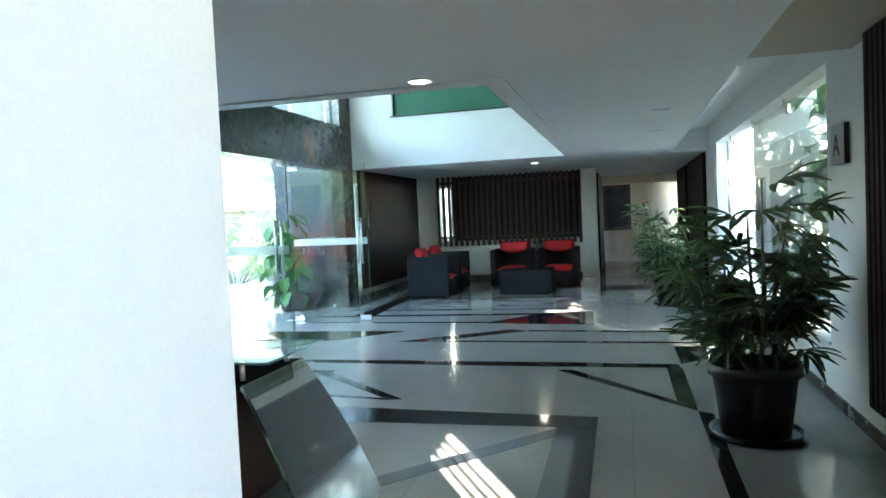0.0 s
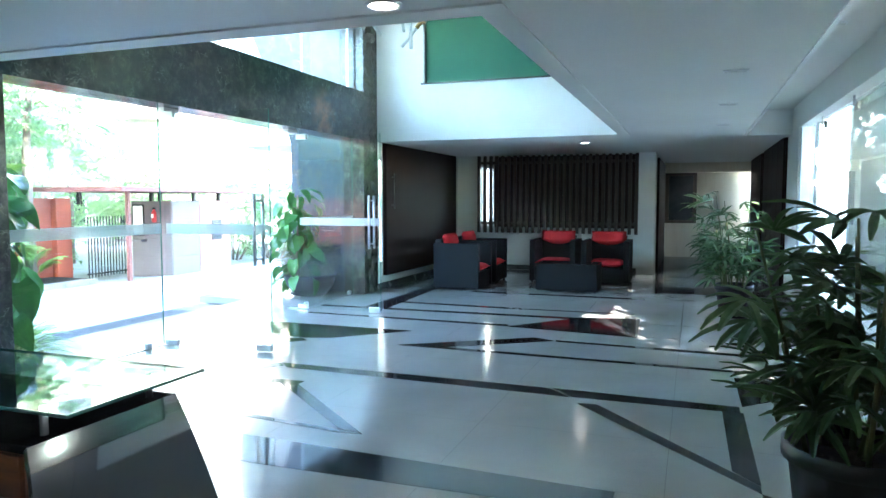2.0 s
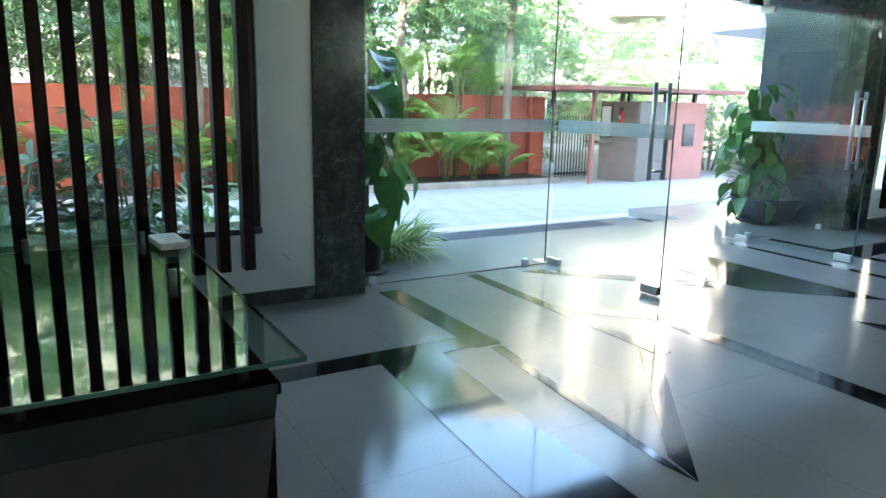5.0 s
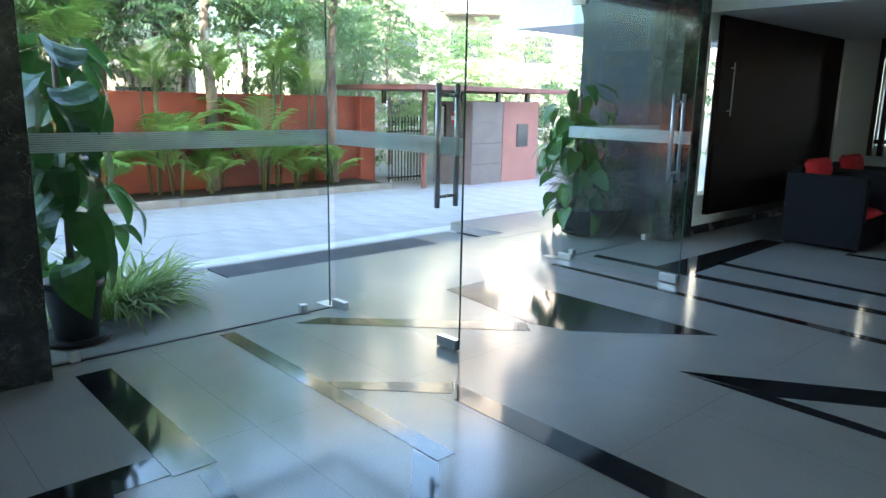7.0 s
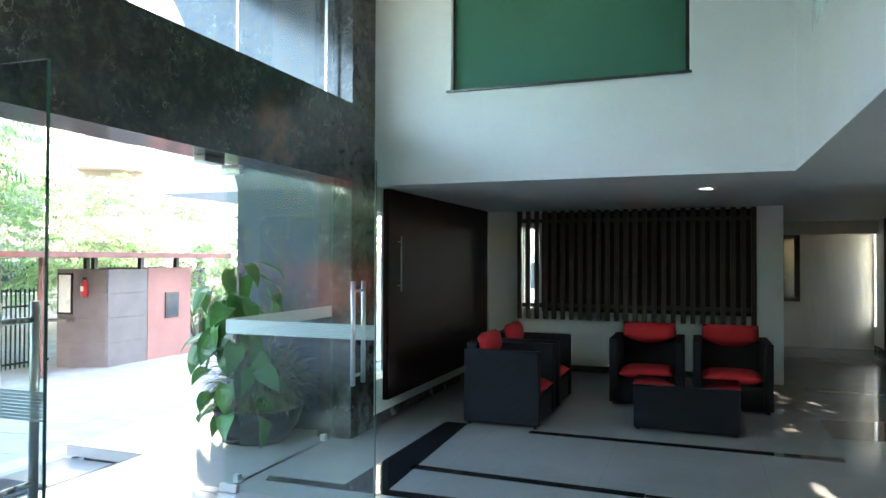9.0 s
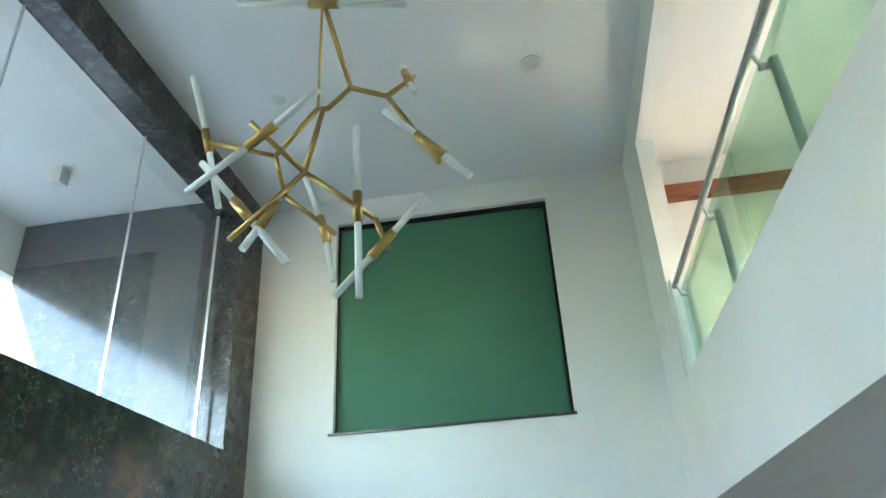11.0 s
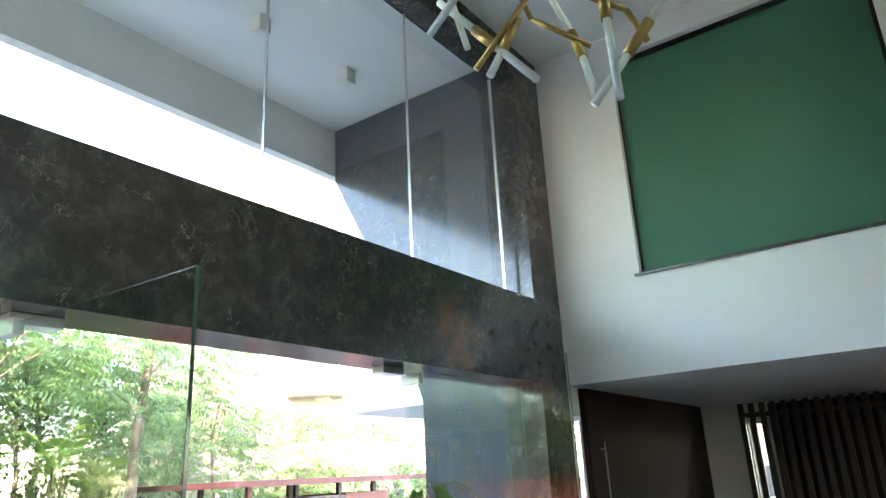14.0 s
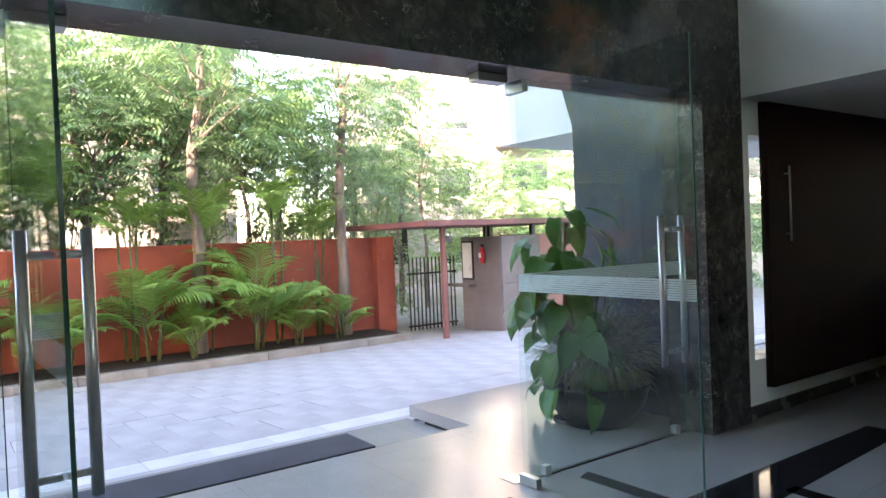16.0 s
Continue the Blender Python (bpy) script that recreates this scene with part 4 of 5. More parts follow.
for x, y in ((-3.7, 3.32), (-2.02, 3.30), (-2.9, 3.78), (-3.7, 3.78), (-2.02, 3.80)):
    bm = bmesh.new()
    tube(bm, (x, y, 0.675), (x, y, 0.778), 0.014)
    part("spacer", bm, STEEL, t, "steel glass spacer")
t = thing("drawer_unit", (-2.25, 3.42, 0), 0, "brown veneer drawer pedestal with steel pulls", "drawers")
part("body", boxes((-0.25, -0.20, 0.0, 0.24, 0.36, 0.64), bevel=0.004), DRAWER, t)
for z0, z1 in ((0.03, 0.32), (0.33, 0.47), (0.48, 0.63)):
    dr = part("drawer", boxes((-0.24, -0.222, z0, 0.23, -0.201, z1), bevel=0.003), DRAWER, t)
    bm = bmesh.new()
    zc = (z0 + z1) / 2
    pts = [(-0.05, -0.222, zc), (-0.045, -0.245, zc), (0.045, -0.245, zc), (0.05, -0.222, zc)]
    for p, q in zip(pts, pts[1:]):
        tube(bm, p, q, 0.005, n=8)
    part("pull", bm, STEEL, dr, "curved steel pull")
t = thing("telephone_box", (-3.28, 3.83, 0.7905), 4, "flat cream plastic box on the glass desk", "device")
part("body", boxes((-0.12, -0.055, 0.0, 0.10, 0.055, 0.03), bevel=0.008), WHITEPLASTIC, t)
bm = bmesh.new()
for i in range(10):
    a0, a1 = i * 0.3, (i + 1) * 0.3
    tube(bm, (-0.12 - 0.02 * i, 0.01 * math.sin(a0), 0.008), (-0.14 - 0.02 * i, 0.01 * math.sin(a1), 0.008), 0.004, n=6)
part("cable", bm, WHITEPLASTIC, t)

t = thing("office_chair", (-2.98, 2.74, 0), 168, "black mesh office chair on castors behind the desk", "chair")
bm = bmesh.new()
soft_box(bm, -0.24, -0.24, 0.42, 0.24, 0.24, 0.52, 0.01)
part("seat", bm, MESHCLOTH, t)
bm = bmesh.new()
soft_box(bm, -0.22, -0.28, -0.02, 0.22, 0.28, 0.03, 0.005)
bmesh.ops.transform(bm, matrix=pose(0, 0.27, 0.80, 80, 0, 0), verts=bm.verts)
part("backrest", bm, MESHCLOTH, t)
bm = bmesh.new()
tube(bm, (0, 0, 0.10), (0, 0, 0.43), 0.03)
part("gas_lift", bm, DARKMETAL, t)
for s in (-1, 1):
    bm = bmesh.new()
    for p, q in (((s * 0.25, 0.1, 0.44), (s * 0.30, 0.1, 0.66)), ((s * 0.30, 0.12, 0.66), (s * 0.30, -0.16, 0.67)), ((s * 0.30, -0.16, 0.67), (s * 0.25, -0.05, 0.45))):
        tube(bm, p, q, 0.016, n=8)
    part("armrest", bm, BLACKPLASTIC, t)
for i in range(5):
    a = i * math.tau / 5
    bm = bmesh.new()
    tube(bm, (0, 0, 0.11), (0.28 * math.cos(a), 0.28 * math.sin(a), 0.075), 0.022, 0.014)
    lg = part("leg", bm, BLACKPLASTIC, t)
    bm = bmesh.new()
    tube(bm, (0.28 * math.cos(a) - 0.02, 0.28 * math.sin(a), 0.03), (0.28 * math.cos(a) + 0.02, 0.28 * math.sin(a), 0.03), 0.03)
    part("castor", bm, BLACKPLASTIC, lg)

# letter sign on the garden wall
t = thing("letter_sign", (1.447, 5.27, 1.735), 0, "small brushed steel plate with a dark letter", "sign")
part("core", boxes((-0.036, -0.143, 0.002, -0.002, 0.143, 0.273), bevel=0.004), DARKMETAL, t, "black edged sign body")
part("plate", boxes((-0.041, -0.145, 0.0, -0.0365, 0.145, 0.275), bevel=0.002), STEEL, t, "brushed steel face")
cu = bpy.data.curves.new("letter", "FONT")
cu.body, cu.size, cu.align_x, cu.extrude = "A", 0.22, "CENTER", 0.001
ob = new("letter", cu)
ob.data.materials.append(DARKMETAL)
ob.parent = t
ob.matrix_local = pose(-0.0425, 0.02, 0.06, 90, 0, -90)

# ---------------------------------------------------------------- plants
rng = random.Random(7)


def leaflet_strip(verts, faces, root, direction, up, length, width, droop, segs=3, fold=0.25, blunt=False):
    """A strap leaflet: a folded, drooping, tapered strip."""
    d = Vector(direction).normalized()
    side = d.cross(Vector(up))
    if side.length < 1e-4:
        side = d.cross(Vector((1, 0, 0)))
    side.normalize()
    p = Vector(root)
    base = len(verts)
    for i in range(segs + 1):
        f = i / segs
        w = width * (0.35 + 1.3 * f if f < 0.5 else 2.0 * (1 - f) * 1.0 + 0.02)
        if blunt:
            w = width * min(1.0, 0.4 + 1.5 * f) * (1 - max(0.0, f - 0.7) * 2.3)
        nrm = side.cross(d)
        verts.extend([tuple(p - side * w / 2 + nrm * fold * w), tuple(p), tuple(p + side * w / 2 + nrm * fold * w)])
        if i:
            a, b = base + 3 * (i - 1), base + 3 * i
            faces.extend([(a, a + 1, b + 1, b), (a + 1, a + 2, b + 2, b + 1)])
        d = (d + Vector((0, 0, -droop / segs))).normalized()
        p = p + d * length / segs
        side = (side - d * side.dot(d)).normalized()


def fan_mesh(name, n, length, width, droop, mat, spread=150, seed=0):
    """A fan of strap leaflets on a short stalk; it points along +x."""
    r = random.Random(seed)
    v, f = [], []
    for i in range(n):
        a = radians(-spread / 2 + spread * i / (n - 1) + r.uniform(-6, 6))
        L = length * (0.75 + 0.3 * math.cos(a)) * r.uniform(0.85, 1.1)
        leaflet_strip(v, f, (0, 0, 0), (math.cos(a), math.sin(a), r.uniform(0.0, 0.35)), (0, 0, 1), L, width * r.uniform(0.85, 1.15), droop * r.uniform(0.7, 1.3), 4, 0.25, True)
    return pydata(name, v, f, mat)


def frond_mesh(name, length, n, leaf, mat, seed, droop=0.9, rise=0.9, width=0.028):
    """A feather frond: an arched rachis with leaflets both sides; it sets out along +x."""
    r = random.Random(seed)
    v, f = [], []
    p, d = Vector((0, 0, 0)), Vector((1, 0, rise)).normalized()
    path = []
    steps = 14
    for i in range(steps + 1):
        path.append((p.copy(), d.copy()))
        d = (d + Vector((0.02, 0, -droop / steps * (0.4 + 1.2 * i / steps)))).normalized()
        p = p + d * length / steps
    for (a, _), (b, _) in zip(path, path[1:]):
        k = len(v)
        v.extend([(a.x, a.y - 0.008, a.z), (a.x, a.y + 0.008, a.z), (b.x, b.y + 0.006, b.z), (b.x, b.y - 0.006, b.z), ])
        f.append((k, k + 1, k + 2, k + 3))
    for i in range(n):
        u = 0.18 + 0.82 * i / n
        k = min(int(u * steps), steps - 1)
        a, da = path[k]
        q = a.lerp(path[k + 1][0], u * steps - k)
        L = leaf * (0.55 + 0.9 * math.sin(math.pi * min(1, 0.15 + u * 0.8))) * r.uniform(0.85, 1.1)
        for s in (-1, 1):
            leaflet_strip(v, f, q, (da.x * 0.75, s * 0.8, da.z * 0.75 + 0.22), (0, 0, 1), L, width * r.uniform(0.85, 1.15), 0.75, 3)
    return pydata(name, v, f, mat)


def broad_mesh(name, length, width, mat, seed):
    """A heart-shaped drooping leaf with a raised rim, along +x."""
    r = random.Random(seed)
    v, f = [], []
    n = 7
    for i in range(n + 1):
        u = i / n
        w = width * (math.sin(math.pi * (0.12 + 0.88 * u) ** 0.75) ** 0.8 if u < 1 else 0.0) + 0.004
        x, z = length * u * (1 - 0.15 * u), -0.55 * length * u * u + 0.01 * math.sin(9 * u + seed)
        back = 0.09 * length if i == 0 else 0
        v.extend([(x - back, -w / 2, z + 0.10 * w), (x - back * 0.5, -w / 4, z + 0.02 * w), (x, 0, z), (x - back * 0.5, w / 4, z + 0.02 * w), (x - back, w / 2, z + 0.10 * w)])
    for i in range(n):
        for j in range(4):
            a = 5 * i + j
            f.append((a, a + 1, a + 6, a + 5))
    return pydata(name, v, f, mat)


FANS = [fan_mesh("fan_leaf", 6, 0.25, 0.044, 0.75, LEAFDARK, 165, 11 + i) for i in range(4)]
FRONDS = [frond_mesh("frond", 1.0, 17, 0.33, LEAFPALM, 21 + i, 1.15 + 0.15 * i, 1.9, 0.052) for i in range(3)]
BROADS = [broad_mesh("leaf", 0.34, 0.21, LEAFBIG, 31 + i) for i in range(3)]


def aim(me, name, parent, at, yaw, pitch, size, roll=0.0):
    ob = new(name, me)
    ob.parent = parent
    ob.matrix_local = Matrix.Translation(at) @ Euler((roll, -pitch, yaw)).to_matrix().to_4x4() @ Matrix.Scale(size, 4)
    return ob


def potted_palm(x, y, r, h, top, stems, seed, label, crown, z=0.0):
    """A lady palm with cane stems and fan leaves in a black pot on a saucer."""
    q = random.Random(seed)
    t = thing("potted_palm", (x, y, z), 0, label, "potted plant")
    bm = bmesh.new()
    lathe(bm, [(r * 0.74, 0.03), (r * 0.90, h - 0.09), (r * 0.92, h - 0.075), (r, h - 0.07), (r, h - 0.005), (r * 0.97, h), (r * 0.93, h - 0.005), (r * 0.90, h - 0.06)], 36)
    part("pot", bm, BLACKPLASTIC, t, "black plastic pot with a rolled rim")
    bm = bmesh.new()
    lathe(bm, [(r * 0.86, 0.0), (r * 0.97, 0.012), (r * 1.0, 0.05), (r * 0.97, 0.05), (r * 0.93, 0.02)], 36)
    part("saucer", bm, BLACKPLASTIC, t)
    bm = bmesh.new()
    lathe(bm, [(r * 0.88, h - 0.075), (r * 0.5, h - 0.055), (0.02, h - 0.05)], 24)
    part("soil", bm, SOIL, t)
    for i in range(stems):
        a, rr = q.uniform(0, math.tau), r * 0.7 * math.sqrt(q.random())
        p0 = Vector((rr * math.cos(a), rr * math.sin(a), h - 0.06))
        lean = q.uniform(0.05, crown * 0.55)
        tall = top * q.uniform(0.5, 1.0) - h
        p1 = p0 + Vector((lean * math.cos(a), lean * math.sin(a), tall))
        bm = bmesh.new()
        tube(bm, p0, p0.lerp(p1, 0.5) + Vector((0.015, 0.01, 0)), 0.011, 0.009, 7)
        tube(bm, p0.lerp(p1, 0.5) + Vector((0.015, 0.01, 0)), p1, 0.009, 0.006, 7)
        st = part("stem", bm, STALK, t, "slim green cane")
        for k in range(9):
            u = 0.10 + 0.90 * (k + q.random() * 0.6) / 9
            at = p0.lerp(p1, u)
            yaw = a + q.uniform(-2.4, 2.4)
            reach = q.uniform(0.08, 0.24)
            tip = at + Vector((reach * math.cos(yaw), reach * math.sin(yaw), q.uniform(0.02, 0.14)))
            v, f = [], []
            leaflet_strip(v, f, at, tip - at, (0, 0, 1), (tip - at).length, 0.008, 0.0, 1)
            me = pydata("leaf_stalk", v, f, STALK)
            ob = new("leaf_stalk", me)
            ob.parent = st
            aim(FANS[q.randrange(4)], "fan_leaf", st, tip, yaw, q.uniform(-0.35, 0.8), q.uniform(0.7, 1.15), q.uniform(-0.4, 0.4))
    return t


potted_palm(0.77, 4.78, 0.285, 0.48, 1.74, 14, 3, "tall lady palm in a black pot by the window", 0.42)
potted_palm(0.62, 11.2, 0.24, 0.42, 1.66, 12, 5, "lady palm in a black pot near the corridor", 0.45)


def climber(x, y, z, r, h, rise, count, seed, label, spread=0.42, leaf=0.72):
    """A broad-leaved climber on a stake in a round pot."""
    q = random.Random(seed)
    t = thing("potted_climber", (x, y, z), 0, label, "potted plant")
    bm = bmesh.new()
    lathe(bm, [(r * 0.72, 0.03), (r * 0.96, h - 0.05), (r * 1.03, h - 0.045), (r * 1.03, h), (r * 0.95, h), (r * 0.92, h - 0.05)], 30)
    part("pot", bm, BLACKPLASTIC, t)
    bm = bmesh.new()
    lathe(bm, [(r * 0.9, 0.0), (r * 1.15, 0.015), (r * 1.18, 0.045), (r * 1.1, 0.03)], 30)
    part("saucer", bm, BLACKPLASTIC, t)
    bm = bmesh.new()
    lathe(bm, [(r * 0.93, h - 0.06), (0.02, h - 0.035)], 24)
    part("soil", bm, SOIL, t)
    bm = bmesh.new()
    tube(bm, (0, 0, h - 0.05), (0.02, 0.01, rise), 0.022, 0.016)
    st = part("stake", bm, BARK, t)
    for i in range(count):
        a = q.uniform(0, math.tau)
        u = q.random()
        hz = h + (rise - h) * u
        at = Vector((0.01, 0.0, hz))
        reach = q.uniform(0.10, spread) * (1.0 - 0.35 * u)
        tip = at + Vector((reach * math.cos(a), reach * math.sin(a), q.uniform(-0.05, 0.16)))
        v, f = [], []
        leaflet_strip(v, f, at, tip - at, (0, 0, 1), (tip - at).length, 0.012, 0.0, 1)
        ob = new("leaf_stalk", pydata("leaf_stalk", v, f, STALK))
        ob.parent = st
        aim(BROADS[q.randrange(3)], "leaf", st, tip, a, q.uniform(-1.3, 0.1), q.uniform(0.85, 1.3) * leaf, q.uniform(-0.5, 0.5))
    return t


climber(-5.42, 5.68, 0, 0.17, 0.38, 1.75, 66, 41, "broad-leaved climber in a black pot outside the glass", 0.34, 0.86)
climber(-5.74, 10.98, 0.02, 0.10, 0.22, 1.56, 84, 43, "broad-leaved climber standing in the wide bowl", 0.46)


def tuft(x, y, z, count, length, seed, label, pot=0.0, width=0.032, mat=None):
    q = random.Random(seed)
    t = thing("grass_tuft", (x, y, z), 0, label, "plant")
    base = 0.0
    if pot:
        bm = bmesh.new()
        lathe(bm, [(pot * 0.62, 0.0), (pot * 0.92, pot * 0.40), (pot * 1.04, pot * 0.76), (pot * 1.06, pot * 0.82), (pot, pot * 0.82), (pot * 0.95, pot * 0.70)], 36)
        part("bowl", bm, BLACKPLASTIC, t, "wide dark planter bowl")
        base = pot * 0.6
        bm = bmesh.new()
        lathe(bm, [(pot * 0.93, pot * 0.66), (0.02, pot * 0.70)], 24)
        part("soil", bm, SOIL, t)
    v, f = [], []
    for i in range(count):
        if mat:
            # short leaves all through a rounded bush
            w = Vector((q.gauss(0, 1), q.gauss(0, 1), q.gauss(0, 1))).normalized() * q.uniform(0.45, 1.0)
            at = (w.x * 0.46, w.y * 0.40, base + 0.30 + w.z * 0.30)
            leaflet_strip(v, f, at, (w.x + q.uniform(-0.6, 0.6), w.y + q.uniform(-0.6, 0.6), w.z + q.uniform(0.0, 0.9)), (0, 0, 1), length * q.uniform(0.12, 0.30), width, 1.0, 3)
            continue
        a, rr = q.uniform(0, math.tau), (pot or 0.22) * 0.8 * math.sqrt(q.random())
        leaflet_strip(v, f, (rr * math.cos(a), rr * math.sin(a), base), (math.cos(a) * 0.6 + q.uniform(-0.3, 0.3), math.sin(a) * 0.6 + q.uniform(-0.3, 0.3), q.uniform(0.5, 2.4)), (0, 0, 1), length * q.uniform(0.5, 1.25), width, 1.6, 5)
    ob = new("foliage", pydata("foliage", v, f, mat or GRASSY))
    ob.parent = t
    tagged(ob, kind="stuff")
    return t


tuft(-5.85, 6.02, 0, 260, 0.52, 51, "striped spider plant clump beside the door")
tuft(-5.95, 6.25, 0, 150, 0.40, 52, "small spider plant clump on the porch")
tuft(-5.64, 11.20, 0, 1700, 0.80, 53, "bushy fine-leaved plant in a wide dark bowl", 0.40, 0.018, DRYGRASS)
tuft(-5.65, 4.55, 0, 150, 0.8, 54, "dark strap-leaved clump under the window")


def bush(name, x, y, z, sx, sy, sz, count, leaf, mat, seed, label):
    """Many small leaves on thin twigs, in clumps with gaps."""
    q = np.random.default_rng(seed)
    t = thing(name, (x, y, z), 0, label, "bush")
    v, f = [], []
    clumps = [Vector((q.uniform(-sx, sx), q.uniform(-sy, sy), q.uniform(0.1, 1) * sz)) for _ in range(max(6, count // 60))]
    bm = bmesh.new()
    for c in clumps:
        tube(bm, (c.x * 0.3, c.y * 0.3, 0), c, 0.02, 0.006, 5, False)
    tagged(part("branching", bm, BARK, t), kind="stuff")
    for i in range(count):
        c = clumps[q.integers(len(clumps))] + Vector(q.normal(0, 0.17, 3))
        if c.z < 0.05:
            continue
        d = Vector(q.normal(0, 1, 3))
        leaflet_strip(v, f, c, d, (0, 0, 1), leaf * q.uniform(0.6, 1.3), leaf * 0.42, 0.6, 2)
    ob = new("foliage", pydata("foliage", v, f, mat))
    ob.parent = t
    return tagged(ob, "", "", "", "stuff") and t


def palm(x, y, z, seed, n, size, label):
    q = random.Random(seed)
    t = thing("areca_palm", (x, y, z), 0, label, "palm", "palms along the red wall")
    for i in range(max(3, n // 4)):
        a = q.uniform(0, math.tau)
        bm = bmesh.new()
        tube(bm, (0.10 * math.cos(a), 0.10 * math.sin(a), 0), (0.2 * math.cos(a), 0.2 * math.sin(a), (1.38 if size > 1.5 else 0.6) * size), 0.03, 0.018, 8)
        part("stem", bm, STALK, t)
    for i in range(n):
        a = i * 2.4 + q.uniform(-0.4, 0.4)
        aim(FRONDS[q.randrange(3)], "frond", t, (0.10 * math.cos(a), 0.10 * math.sin(a), (q.uniform(1.15, 1.42) if size > 1.5 else q.uniform(0.15, 0.7)) * size), a, q.uniform(-0.25, 0.45) + (0.15 if size > 1.5 else 0.0), size * q.uniform(0.65, 1.0) * (0.62 if size > 1.5 else 1.0), q.uniform(-0.3, 0.3))


BED = -0.42
# last four: unseen, added to cover the red wall in the wing stone's reflection
for i, (px, py, s, n) in enumerate([(-14.35, 9.85, 1.35, 15), (-14.2, 10.55, 0.85, 11), (-14.3, 11.65, 1.5, 16), (-14.2, 12.4, 0.95, 12), (-14.3, 13.4, 0.8, 11), (-14.3, 8.5, 1.1, 13), (-14.35, 7.3, 1.3, 14), (-14.3, 6.0, 1.1, 12),
                                    (-14.3, 4.4, 1.2, 13), (-14.4, 2.6, 1.1, 12), (-14.75, 12.25, 1.9, 10), (-14.75, 9.6, 1.7, 10), (-14.75, 8.2, 2.0, 10), (-14.8, 5.0, 1.8, 10), (-14.8, 10.9, 1.75, 9), (-14.7, 6.9, 1.65, 9), (-15.0, 13.2, 1.6, 8), (-14.3, 0.9, 1.3, 12), (-14.35, -0.8, 1.2, 12), (-14.3, -2.4, 1.35, 12), (-14.35, -4.1, 1.3, 12)]):
    palm(px, py, BED, 60 + i, n, s, "bright green areca palm in the bed" if s < 1.5 else "tall areca palm rising above the red wall")


def crown_mesh(name, seed, mat, leaves, rx, rz, leaf):
    """Feathery sprays of small leaflets about many twig ends."""
    q = np.random.default_rng(seed)
    v, f = [], []
    ends = []
    for i in range(44):
        a, u = q.uniform(0, math.tau), q.uniform(0.25, 1.0)
        ends.append(Vector((rx * u * math.cos(a), rx * u * math.sin(a), rz * q.uniform(-1, 1) * math.sqrt(max(0.05, 1 - u * u * 0.8)))))
    for i in range(leaves):
        e = ends[q.integers(44)]
        off = Vector((q.normal(0, 0.36), q.normal(0, 0.36), q.normal(0, 0.13)))
        c = e + off
        a = math.atan2(off.y + 0.2 * e.y, off.x + 0.2 * e.x) + q.normal(0, 0.5)
        d = Vector((math.cos(a), math.sin(a), q.uniform(-0.55, 0.25)))
        side = Vector((-d.y, d.x, q.uniform(-0.3, 0.3)))
        for k in range(6):
            p = c + d * leaf * 0.48 * k
            for s in (-1, 1):
                w = side * s * leaf * 0.75 + d * leaf * 0.3 + Vector((0, 0, -0.15 * leaf * k))
                b = len(v)
                v.extend([tuple(p), tuple(p + w * 0.5 + d * leaf * 0.16), tuple(p + w), tuple(p + w * 0.5 - d * leaf * 0.16)])
                f.append((b, b + 1, b + 2, b + 3))
    return pydata(name, v, f, mat), ends


CROWNS = [crown_mesh("crown", 71, LEAFTREE, 620, 2.0, 1.9, 0.17), crown_mesh("crown", 72, LEAFBLUE, 520, 2.0, 2.2, 0.17), crown_mesh("crown", 73, LEAFTREE, 460, 1.6, 2.1, 0.16)]


def tree(x, y, z, trunk, height, kind, seed, label, size=1.0):
    q = random.Random(seed)
    t = thing("tree", (x, y, z), 0, label, "tree", "trees by the compound wall")
    bm = bmesh.new()
    p, r = Vector((0, 0, 0)), trunk
    for i in range(6):
        n = Vector((q.uniform(-0.06, 0.06) * (i + 1) * 0.6, q.uniform(-0.06, 0.06) * (i + 1) * 0.6, height * (i + 1) / 6))
        tube(bm, p, n, r, r * 0.88, 10, False)
        p, r = n, r * 0.88
    part("trunk", bm, BARK, t)
    me, ends = CROWNS[kind]
    c = Vector((0, 0, height * 0.92))
    bm = bmesh.new()
    for e in ends[::4]:
        a = Vector((0, 0, height * q.uniform(0.6, 0.95)))
        tube(bm, a, c + e * size * 0.9, 0.022, 0.006, 6, False)
    tagged(part("branching", bm, BARK, t), kind="stuff")
    ob = new("crown", me)
    ob.parent = t
    ob.matrix_local = Matrix.Translation(c) @ Euler((0, 0, q.uniform(0, 6))).to_matrix().to_4x4() @ Matrix.Scale(size, 4)
    return t


